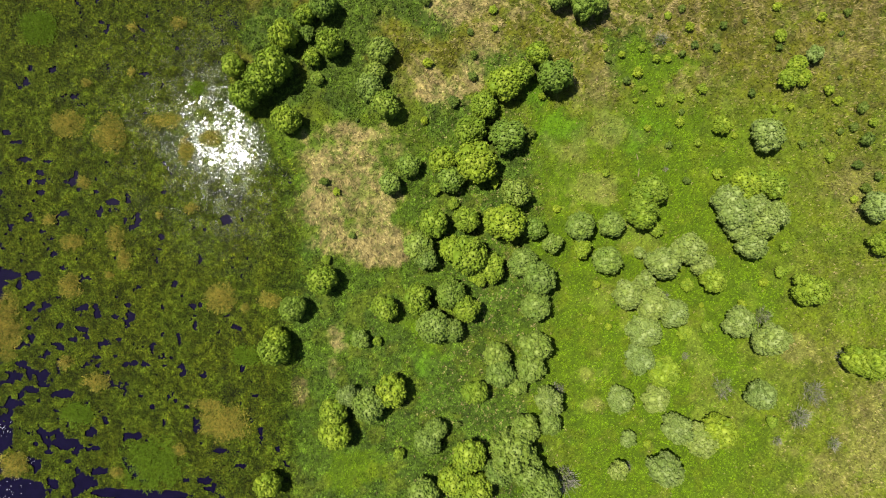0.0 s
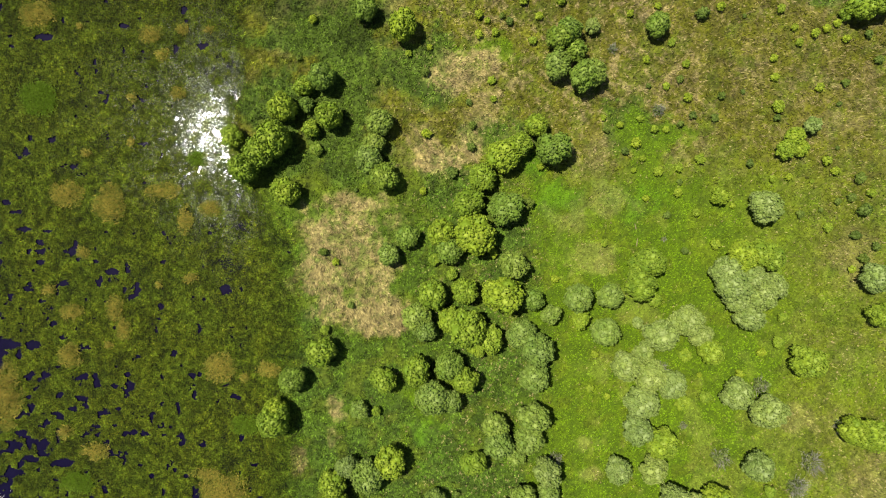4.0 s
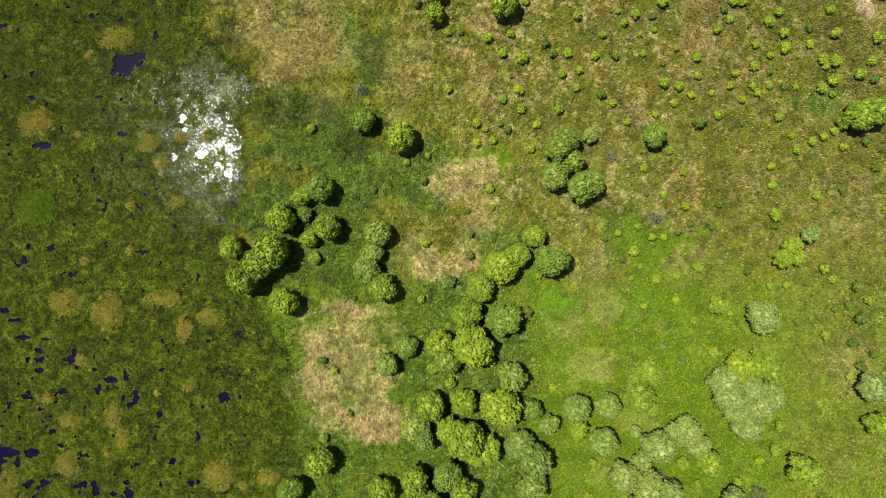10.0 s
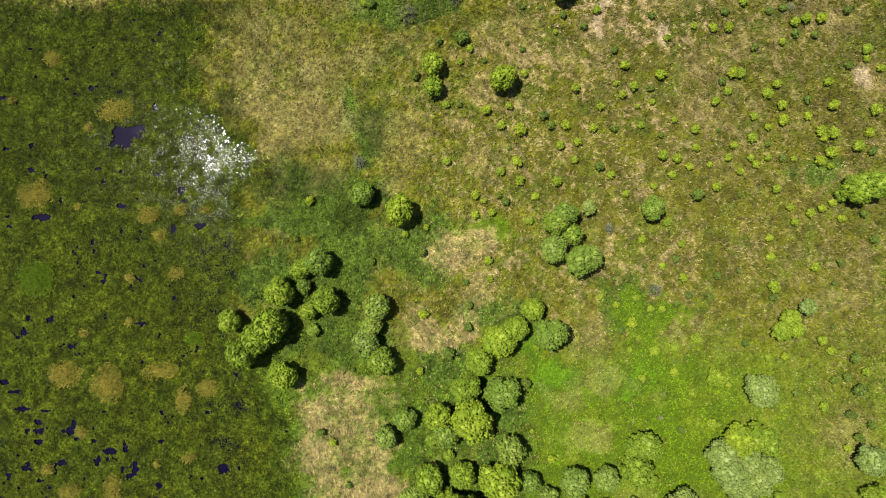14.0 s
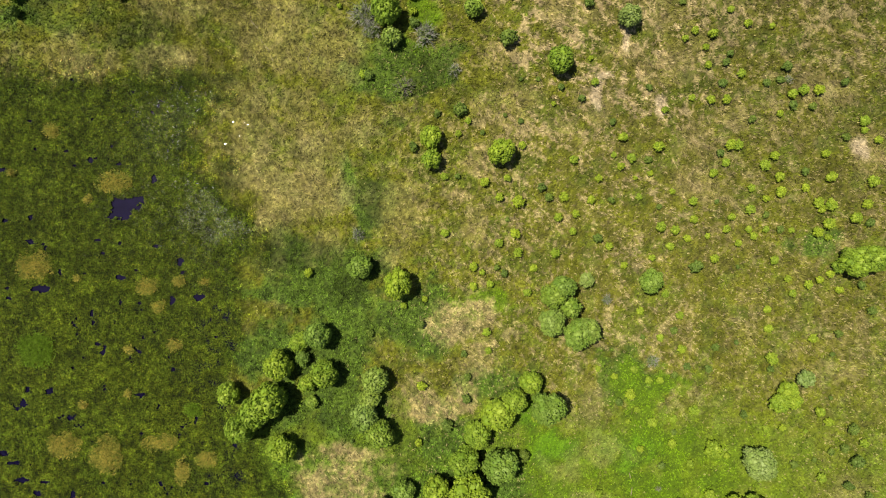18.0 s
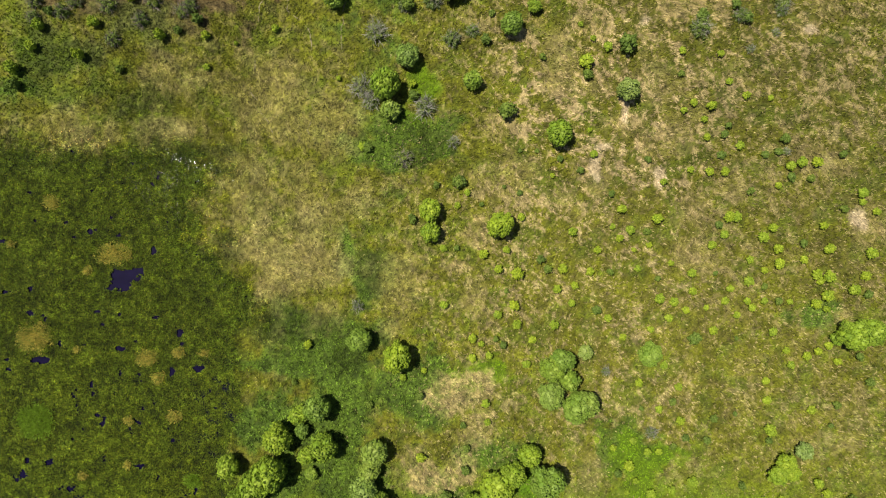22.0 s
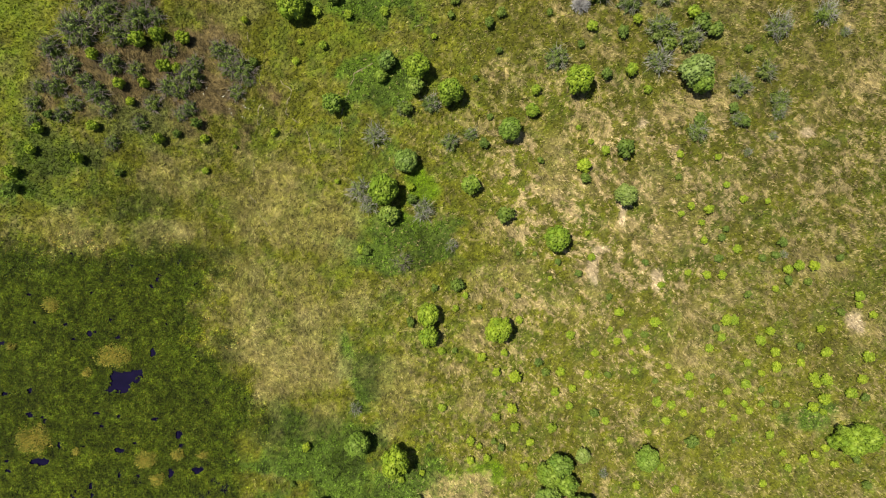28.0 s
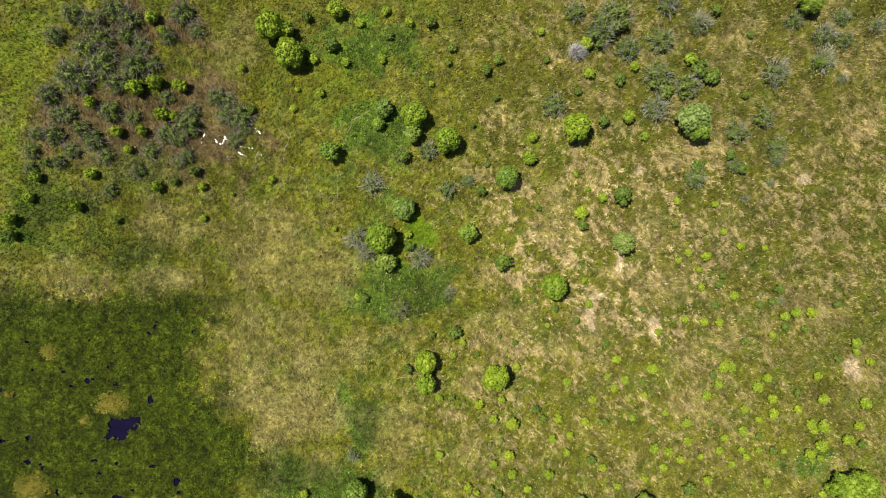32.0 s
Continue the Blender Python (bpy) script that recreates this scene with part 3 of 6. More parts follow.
# ---- ground, water ----
def build_ground():
    def axis(lo, hi, step):
        core = np.arange(lo, hi + step, step)
        out = np.cumsum(step * 1.45 ** np.arange(1, 23))
        return np.concatenate([lo - out[::-1], core, core[-1] + out])
    xs, ys = axis(-90, 92, 0.36), axis(-56, 152, 0.36)
    gx, gy = (a.ravel() for a in np.meshgrid(xs, ys))
    wet = shore(gx, gy)
    lift = 0.14 + 0.22 * (fbm(gx, gy, 3.0, 101, 4) - 0.4) + 0.35 * (fbm(gx, gy, 14.0, 105, 2) - 0.5)
    z = np.where(wet > 0, 0, np.maximum(lift, 0.05))
    z = z * (1 - smooth_step(-1.0, 0.6, wet)) - 0.35 * smooth_step(-0.5, 1.0, wet)
    z = z + np.maximum(0, np.hypot(gx, gy - 45) - 200) * 0.004
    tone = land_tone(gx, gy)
    # soil under leafy plants: dark earth, with shade between plants painted in
    mix = tone[:, 0] / tone[:, 1]
    tone = tone * (0.85 - 0.25 * smooth_step(0.74, 0.6, mix) * smooth_step(0.525, 0.56, mix))[:, None]
    far = smooth_step(0, 14, np.maximum(np.maximum(-90 - gx, gx - 92), np.maximum(-56 - gy, gy - 152)))[:, None]
    tone = tone * (1 - far) + 0.82 * np.array([0.085, 0.088, 0.012]) * far
    nx, ny = len(xs), len(ys)
    idx = np.arange(nx * ny).reshape(ny, nx)
    faces = np.stack([idx[:-1, :-1], idx[:-1, 1:], idx[1:, 1:], idx[1:, :-1]], -1).reshape(-1, 4)
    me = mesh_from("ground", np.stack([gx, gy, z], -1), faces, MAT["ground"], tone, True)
    tagged(new("ground", me), "grassy meadow ground sloping gently into a marsh", "ground", kind="structure")
    return xs, ys, z.reshape(ny, nx)


GX, GY, GZ = build_ground()


def height(x, y):
    i, j = np.searchsorted(GX, x) - 1, np.searchsorted(GY, y) - 1
    fx, fy = (x - GX[i]) / (GX[i + 1] - GX[i]), (y - GY[j]) / (GY[j + 1] - GY[j])
    return (GZ[j, i] * (1 - fx) + GZ[j, i + 1] * fx) * (1 - fy) + (GZ[j + 1, i] * (1 - fx) + GZ[j + 1, i + 1] * fx) * fy


def build_water():
    xs, ys = np.linspace(-92, -15, 29), np.linspace(-58, 99, 39)
    gx, gy = (a.ravel() for a in np.meshgrid(xs, ys))
    idx = np.arange(len(gx)).reshape(39, 29)
    faces = np.stack([idx[:-1, :-1], idx[:-1, 1:], idx[1:, 1:], idx[1:, :-1]], -1).reshape(-1, 4)
    me = mesh_from("water", np.stack([gx, gy, gx * 0], -1), faces, MAT["water"], None, True)
    tagged(new("water", me), "still dark peaty marsh water between floating plants", "water", kind="structure")


build_water()


# ---- low plants ----
def marsh_mat():
    step = 0.089
    x, y = (a.ravel() for a in np.meshgrid(np.arange(-84, -24, step), np.arange(-50, 94, step)))
    n = len(x)
    x, y = x + rng.uniform(-0.6, 0.6, n) * step, y + rng.uniform(-0.6, 0.6, n) * step
    s = shore(x, y)
    thin = 0.75 * smooth_step(0.48, 0.74, fbm(x, y, 1.5, 116, 4)) * np.exp(-((x + 38) / 4.5) ** 2) * smooth_step(2, 12, y) * smooth_step(56, 46, y)
    s = s + (2.5 + 5 * smooth_step(48, 66, y)) * (rng.random(n) - 0.5)
    keep = (s > -0.6) & (open_water(x, y) < 0) & (rng.random(n) > thin)
    x, y = x[keep], y[keep]
    n = len(x)
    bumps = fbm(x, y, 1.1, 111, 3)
    size = rng.uniform(0.069, 0.123, n) * (0.8 + 0.45 * bumps) * (1 + 0.2 * smooth_step(46, 58, y))
    turn, tilt = rng.uniform(0, 2 * np.pi, n), rng.uniform(0.12, 0.75, n)
    shine = np.exp(-((x + 38.5) / 6.5) ** 2) * smooth_step(74, 60, y)
    flat = rng.random(n) < (0.11 + 0.2 * shine) * (1 - 0.65 * smooth_step(60, 74, y)) * smooth_step(0.28, 0.62, fbm(x, y, 1.4, 117, 4)) * smooth_step(-2.5, 5, shore(x, y) + 7 * (fbm(x, y, 1.5, 119, 3) - 0.5))
    tilt[flat] = np.abs(rng.normal(0, 0.024, flat.sum()))
    size[flat] *= rng.uniform(0.2, 0.42, flat.sum())
    ca, sa = np.cos(turn), np.sin(turn)
    u = np.stack([ca, sa, np.zeros(n)], -1)
    v = np.stack([-sa * np.cos(tilt), ca * np.cos(tilt), np.sin(tilt)], -1)
    mid = np.stack([x, y, np.maximum(height(x, y), 0) + 0.05 + 0.28 * np.maximum(bumps - 0.25, 0) + rng.uniform(0, 0.08, n) + 0.5 * size * np.sin(tilt)], -1)
    long = rng.uniform(1.0, 1.6, n)[:, None] * size[:, None]
    wide = size[:, None] * rng.uniform(0.6, 0.95, n)[:, None]
    vs = np.stack([mid - u * wide - v * long * 0.7, mid + u * wide - v * long * 0.5, mid + u * wide * 0.2 + v * long], 1)
    # tone follows bumps: shade painted into the hollows, humps kept lighter
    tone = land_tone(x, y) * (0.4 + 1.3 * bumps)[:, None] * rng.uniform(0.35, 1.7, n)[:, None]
    warm = rng.random(n) < 0.1
    tone[warm] = tone[warm] * np.array([1.7, 1.25, 1.2])
    vs[flat, :, 2] += 0.12
    pads = vs[flat].reshape(-1, 3)
    tagged(new("floating_leaves", mesh_from("floating_leaves", pads, np.arange(len(pads)).reshape(-1, 3), MAT["pad"])), "small wet shiny leaves floating among marsh plants", "marsh plants", kind="stuff")
    vs, tone = vs[~flat], tone[~flat]
    n = len(vs)
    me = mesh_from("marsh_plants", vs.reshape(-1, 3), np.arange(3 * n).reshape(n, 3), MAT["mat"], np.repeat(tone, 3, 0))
    tagged(new("marsh_plants", me), "dense mat of low green floating marsh plants", "marsh plants", kind="stuff")


marsh_mat()


def blades(x, y, z, length, lean, heading, width, tone, per=3, spread=1.0):
    """Tufts of leaning blades, three by three; heading: where a flattened tuft lies."""
    n = len(x)
    k = n * per
    X, Y, Z = (np.repeat(a, per) for a in (x, y, z))
    turn = np.repeat(heading, per) + rng.uniform(-np.pi, np.pi, k) * np.repeat(spread * np.ones(n), per)
    ln, tilt = np.repeat(length, per) * rng.uniform(0.6, 1.2, k), np.repeat(lean, per) * rng.uniform(0.6, 1.3, k)
    wd = np.repeat(width, per) * rng.uniform(0.6, 1.3, k)
    dx, dy = np.cos(turn), np.sin(turn)
    off = rng.uniform(0, 0.12, k)
    bx, by = X + dx * off, Y + dy * off
    reach, up = np.sin(tilt) * ln, np.cos(tilt) * ln
    a = np.stack([bx - dy * wd, by + dx * wd, Z - 0.03], -1)
    b = np.stack([bx + dy * wd, by - dx * wd, Z - 0.03], -1)
    c = np.stack([bx + dx * reach, by + dy * reach, Z + up], -1)
    return np.stack([a, b, c], 1).reshape(-1, 3), np.arange(3 * k).reshape(k, 3), np.repeat(np.repeat(tone, per, 0), 3, 0)


def meadow_grass():
    n = 350000
    x, y = rng.uniform(-60, 88, n), rng.uniform(-54, 150, n)
    west = rng.random(n) < 0.12
    x[west], y[west] = rng.uniform(-88, -30, west.sum()), rng.uniform(80, 150, west.sum())
    keep = (shore(x, y) < 0.3 + 5 * smooth_step(48, 66, y) * rng.random(n)) & (lattice(x / 1.7, y / 1.7, 141) + rng.uniform(0, 1.1, n) > 0.55)
    x, y = x[keep], y[keep]
    n = len(x)
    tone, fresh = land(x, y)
    pale = np.clip((tone[:, 0] / tone[:, 1] - 0.85) / 0.4, 0, 1)
    tuft = fbm(x, y, 1.3, 121, 3)
    length = 0.24 + 0.36 * tuft + 0.35 * pale
    lean = 0.80 + 0.3 * pale + rng.uniform(-0.3, 0.3, n)
    heading = comb_turn(x, y) + np.pi * (rng.random(n) < 0.3)
    leafy = smooth_step(0.74, 0.6, tone[:, 0] / tone[:, 1])
    leafy = leafy * smooth_step(0.525, 0.56, tone[:, 0] / tone[:, 1]) * (1 - smooth_step(0.2, 0.7, fresh))
    length = length * (1 - 0.3 * fresh)
    old = (rng.random(n) < 0.13 * smooth_step(-20, 15, x) * (1 - fresh))[:, None]
    tone = np.where(old, 0.45 * tone + 0.55 * np.array(TONES["straw"]), tone)
    tone = tone * np.where(rng.random(n) < 0.22, 0.5, 1.06)[:, None]
    tone = 1.12 * tone * (1 + (1 - 0.6 * pale) * rng.uniform(-0.2, 0.22, n) * (1 + 0.25 * leafy) * (1 - 0.5 * fresh))[:, None]
    vs, fs, tn = blades(x, y, np.maximum(height(x, y), 0.02), length, lean, heading, 0.05 + 0.04 * (1 - pale) + 0.075 * leafy, tone, 3, 0.16 + 0.34 * (1 - pale) + 0.5 * leafy)
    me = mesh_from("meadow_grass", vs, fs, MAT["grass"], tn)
    tagged(new("meadow_grass", me), "uneven green and straw-coloured wild meadow grass", "grass", kind="stuff")


meadow_grass()


# ---- trees, bushes, shrubs ----
def lobed_crown(name, mat, radius, tall, lobes, leaves, leaf, seed, spread=1.0):
    """Foliage made of rounded lobes: an uneven inner mass and many single leaf sprays over it."""
    r = np.random.default_rng(seed)
    cs, rs = [np.array([0, 0, 0.52 * tall])], [0.62 * radius]
    for k in range(lobes):
        a, e = 2.399963 * k + r.uniform(-0.4, 0.4), np.arcsin(np.clip((k + 0.5) / lobes * 1.3 - 0.32, -0.32, 0.98))
        d = radius * r.uniform(0.54, 0.66) * spread
        cs.append(np.array([np.cos(a) * np.cos(e) * d, np.sin(a) * np.cos(e) * d, 0.52 * tall + np.sin(e) * d * 0.48 * tall / radius]))
        rs.append(radius * r.uniform(0.27, 0.40))
    cs, rs = np.array(cs), np.array(rs)
    # sprigs on the lobes: small upright tufts with gaps between them
    m = leaves // 8
    host = r.choice(len(rs), m, p=rs ** 2 / (rs ** 2).sum())
    way = r.normal(size=(m, 3))
    way /= np.linalg.norm(way, axis=1)[:, None]
    sprig = cs[host] + way * rs[host, None] * r.uniform(0.88, 1.04, m)[:, None] * np.array([1, 1, 0.95])
    gap = np.linalg.norm(sprig[:, None] - cs[None], axis=2) / rs[None]
    gap[np.arange(m), host] = 9
    good = (gap.min(1) > 0.86) & (sprig[:, 2] > 0.1 * tall)
    sprig, way = sprig[good], way[good]
    wide = (radius / 3.2) ** 0.6 * r.uniform(0.10, 0.25, len(sprig))
    n = leaves
    which = r.choice(len(sprig), n, p=wide ** 2 / (wide ** 2).sum())
    nrm = r.normal(size=(n, 3)) + 0.9 * way[which] + np.array([0, 0, 0.2])
    nrm /= np.linalg.norm(nrm, axis=1)[:, None]
    p = sprig[which] + nrm * wide[which, None] * r.uniform(0.5, 1.15, n)[:, None] * np.array([1, 1, 1.5])
    p[:, 2] = np.maximum(p[:, 2], 0.05 * tall)
    out = nrm + r.normal(0, 0.34, (n, 3)) + np.array([0, 0, 0.12])
    out /= np.linalg.norm(out, axis=1)[:, None]
    side = np.cross(out, r.normal(size=(n, 3)))
    side /= np.linalg.norm(side, axis=1)[:, None]
    tip = np.cross(out, side)
    size = leaf * r.uniform(0.6, 1.35, n)[:, None]
    vs = np.stack([p - tip * size * 0.8 - side * size * 0.62, p - tip * size * 0.5 + side * size * 0.66, p + tip * size * 1.25 + out * size * 0.1], 1).reshape(-1, 3)
    fs = np.arange(3 * n).reshape(n, 3)
    allv, allf, base = [vs], [fs], 3 * n
    seg, ring = (8, 6) if radius > 1.5 else (6, 5)
    for c, q in zip(cs, rs):
        th, ph = np.meshgrid(np.arange(seg) * 2 * np.pi / seg, np.linspace(0.15, np.pi - 0.15, ring))
        q = q * 0.92 * (1 + r.normal(0, 0.06, th.shape))
        v = np.stack([np.sin(ph) * np.cos(th) * q, np.sin(ph) * np.sin(th) * q, np.cos(ph) * q * 0.9], -1).reshape(-1, 3) + c
        v[:, 2] = np.maximum(v[:, 2], 0.03)
        i = np.arange(seg * ring).reshape(ring, seg)
        a, b, c2, d = i[:-1], i[1:], np.roll(i[1:], -1, 1), np.roll(i[:-1], -1, 1)
        f = np.concatenate([np.stack([a, b, c2], -1).reshape(-1, 3), np.stack([a, c2, d], -1).reshape(-1, 3)])
        allv.append(v), allf.append(f + base)
        base += len(v)
    return mesh_from(name, np.vstack(allv), np.vstack(allf), mat)


def tube(points, radii, sides=6):
    """A tapering tube along points."""
    pts = [Vector(p) for p in points]
    vs, fs = [], []
    for k, (p, q) in enumerate(zip(pts, radii)):
        d = (pts[min(k + 1, len(pts) - 1)] - pts[max(k - 1, 0)]).normalized()
        a = d.cross(Vector((0.3, 1, 0.2))).normalized()
        b = d.cross(a)
        vs += [p + (a * math.cos(2 * math.pi * s / sides) + b * math.sin(2 * math.pi * s / sides)) * q for s in range(sides)]
    for k in range(len(pts) - 1):
        fs += [(k * sides + s, k * sides + (s + 1) % sides, (k + 1) * sides + (s + 1) % sides, (k + 1) * sides + s) for s in range(sides)]
    return vs, fs


def stem_mesh(name, mat, reach, tall, count, thick, seed, sides=6, bend=0.35, segments=4):
    """A fan of tapering stems or limbs from one foot."""
    r = random.Random(seed)
    vs, fs = [], []
    for k in range(count):
        a, out = 6.2832 * k / count + r.uniform(-0.5, 0.5), reach * r.uniform(0.35, 1.0)
        top = tall * r.uniform(0.6, 1.0)
        pts, x, y = [], 0.0, 0.0
        for s in range(segments):
            f = s / (segments - 1)
            pts.append((math.cos(a) * out * f ** 1.2 + r.uniform(-1, 1) * bend * 0.15 * reach * f, math.sin(a) * out * f ** 1.2 + r.uniform(-1, 1) * bend * 0.15 * reach * f, top * f ** 0.8 - 0.05))
        v, f = tube(pts, [thick * (1 - 0.85 * s / (segments - 1)) for s in range(segments)], sides)
        fs += [tuple(i + len(vs) for i in q) for q in f]
        vs += v
    return mesh_from(name, [tuple(v) for v in vs], fs, mat)


def twig_mesh(name, mat, radius, tall, count, seed):
    """A dense spray of thin forking twigs."""
    r = random.Random(seed)
    vs, fs = [], []

    def add(pts, w):
        v, f = tube(pts, [w * (1 - 0.75 * s / (len(pts) - 1)) for s in range(len(pts))], 3)
        fs.extend(tuple(i + len(vs) for i in q) for q in f)
        vs.extend(v)
    for k in range(count):
        a, e = r.uniform(0, 6.2832), r.uniform(0.15, 1.35)
        ln = r.uniform(0.6, 1.05)
        d = Vector((math.cos(a) * math.cos(e) * radius, math.sin(a) * math.cos(e) * radius, math.sin(e) * tall)) * ln
        mid = d * 0.5 + Vector((r.uniform(-1, 1), r.uniform(-1, 1), r.uniform(0, 1))) * radius * 0.12
        add([(0, 0, 0), tuple(mid), tuple(d)], 0.036)
        for q in range(3):
            f = r.uniform(0.35, 0.85)
            foot = mid.lerp(d, f)
            end = foot + (d * 0.35 + Vector((r.uniform(-1, 1), r.uniform(-1, 1), r.uniform(-0.4, 0.6))) * radius * 0.35)
            add([tuple(foot), tuple(foot.lerp(end, 0.5) + Vector((0, 0, 0.04))), tuple(end)], 0.025)
    return mesh_from(name, [tuple(v) for v in vs], fs, mat)


def sparse_leaves(name, mat, radius, tall, count, leaf, seed):
    r = np.random.default_rng(seed)
    n = count
    d = r.normal(size=(n, 3))
    d[:, 2] = np.abs(d[:, 2])
    d /= np.linalg.norm(d, axis=1)[:, None]
    clump = 0.72 + 0.28 * np.sin(7 * d[:, 0] + seed) * np.cos(6 * d[:, 1] - seed)
    p = d * (r.uniform(0.45, 1.0, n) * clump)[:, None] * np.array([radius, radius, tall])
    out = d + r.normal(0, 0.7, (n, 3))
    out /= np.linalg.norm(out, axis=1)[:, None]
    side = np.cross(out, r.normal(size=(n, 3)))
    side /= np.linalg.norm(side, axis=1)[:, None]
    tip = np.cross(out, side)
    size = leaf * r.uniform(0.6, 1.4, n)[:, None]
    vs = np.stack([p - tip * size * 0.8 - side * size * 0.5, p - tip * size * 0.6 + side * size * 0.5, p + tip * size * 1.2], 1).reshape(-1, 3)
    vs[:, 2] = np.maximum(vs[:, 2], 0.02)
    return mesh_from(name, vs, np.arange(3 * n).reshape(n, 3), mat)


WORDS = {"Y": "bright yellow-green", "G": "fresh green", "B": "soft grey-green", "F": "pale silvery green", "M": "thin olive-green"}
FORMS = {}


def form(kind, big, variant):
    """Shared meshes, at a radius of 3.2, 1.8 or 1 m."""
    key = (kind, big, variant)
    if key not in FORMS:
        seed = 1000 + 37 * variant + 211 * big + sum(map(ord, kind)) * 5
        mat = MAT["D" if kind == "d" else "L" if kind == "b" else kind if kind in MAT else "G"]
        if big == 2:
            crown = lobed_crown("crown", mat, 3.2, 5.0, 22, 11000, 0.105 if kind != "F" else 0.115, seed)
            FORMS[key] = crown, stem_mesh("trunk", MAT["bark"], 0.35, 2.6, 1, 0.22, seed, 8, 0.2), [stem_mesh("limb", MAT["bark"], 1.9, 3.4, 1, 0.09, seed + q) for q in range(4)]
        elif big == 1:
            crown = lobed_crown("crown", mat, 1.8, 2.8, 14, 4200, 0.095, seed)
            FORMS[key] = crown, stem_mesh("trunk", MAT["bark"], 0.2, 1.5, 1, 0.12, seed, 7, 0.2), [stem_mesh("limb", MAT["bark"], 1.0, 1.9, 1, 0.06, seed + q) for q in range(3)]
        else:
            crown = lobed_crown("foliage", mat, 1.0, 1.45, 12, 1300, 0.08, seed, 0.9)
            FORMS[key] = crown, stem_mesh("stem_cluster", MAT["bark"], 0.5, 0.9, 5, 0.03, seed, 4), []
    return FORMS[key]


dice = random.Random(3)


def foot(x, y):
    return max(float(height(np.array([x]), np.array([y]))[0]), -0.05) - 0.03


def tree(kind, x, y, r, tall):
    if kind == "M":
        return shrub("m", x, y, r)
    big = 2 if r > 2.1 else 1
    size, hgt = (3.2, 5.0) if big == 2 else (1.8, 2.8)
    crown, trunk, limbs = form(kind, big, dice.randrange(5 if big == 2 else 3))
    what = "willow_tree" if big == 2 else "young_willow"
    ob = new(what)
    stretch = dice.uniform(0.93, 1.07)
    ob.matrix_basis = pose(x, y, foot(x, y), 0, 0, dice.uniform(0, 360))
    ob.scale = (r / size * stretch, r / size / stretch, (1.12 if big == 2 else 1.05) * tall / hgt)
    part_of("trunk", trunk, ob, "rough brown bark")
    part_of("crown", crown, ob)
    for k, limb in enumerate(limbs):
        part_of("limb", limb, ob).rotation_euler = (0, 0, k * 6.28 / len(limbs))
    words = WORDS[kind]
    if big == 2:
        where = "standing in the meadow" if x > -30 else "at the edge of the marsh"
        tagged(ob, f"{words} rounded bushy willow tree {where}", "tree", "willow trees")
    else:
        tagged(ob, f"{words} small rounded young willow in the grass", "tree", "young willows")
    return ob


def bush(kind, x, y, r, tall=1.0):
    crown, stems, _ = form(kind, 0, dice.randrange(6))
    ob = new("bush")
    s = dice.uniform(0.92, 1.08)
    ob.matrix_basis = pose(x, y, foot(x, y), 0, 0, dice.uniform(0, 360))
    r *= 0.9
    ob.scale = (r * s, r / s, r * tall * dice.uniform(0.85, 1.15))
    part_of("foliage", crown, ob)
    part_of("stem_cluster", stems, ob, "thin brown stems")
    words = "small bright yellow-green round bush" if kind == "b" else "small dark green bush"
    tagged(ob, f"{words} in the open meadow grass", "bush", "meadow bushes")


SPRAYS = {}


def shrub(kind, x, y, r):
    v = dice.randrange(4)
    key = (kind, v)
    if key not in SPRAYS:
        seed = 500 + v * 13 + ord(kind)
        bark = MAT["pale_bark" if kind in "dp" else "grey_bark" if kind == "w" else "dark_bark" if kind == "t" else "light_bark"]
        tall = 1.3 if kind == "p" else 0.35 if kind == "d" else 1.05
        twigs = twig_mesh("branchwork", bark, 1.75 if kind == "m" else 1.8, 2.0 * tall, {"w": 75, "m": 48, "t": 66, "d": 16, "p": 330}[kind], seed)
        leaves = sparse_leaves("foliage", MAT["T" if kind == "t" else "S"], 1.9, 2.2 * tall, {"w": 1250, "m": 3800, "t": 2600}[kind], 0.145, seed) if kind in "wmt" else None
        SPRAYS[key] = twigs, leaves
    twigs, leaves = SPRAYS[key]
    ob = new("fallen_branch" if kind == "d" else "shrub")
    ob.matrix_basis = pose(x, y, foot(x, y), 0, 0, dice.uniform(0, 360))
    s = r / 2.0
    ob.scale = (s, s, s * dice.uniform(0.85, 1.15))
    part_of("branchwork", twigs, ob)
    if leaves:
        part_of("foliage", leaves, ob)
    label = {"t": "dark brown tangled shrub with thin olive leaves", "w": "leggy grey shrub, mostly bare twigs", "m": "scrubby grey-green shrub with thin leaves and twigs", "d": "bleached dead branches lying on the grass", "p": "dense whitish dead bush, leafless"}[kind]
    tagged(ob, label, "dead branch" if kind == "d" else "shrub", "" if kind in "dp" else "scrub shrubs")
    return ob


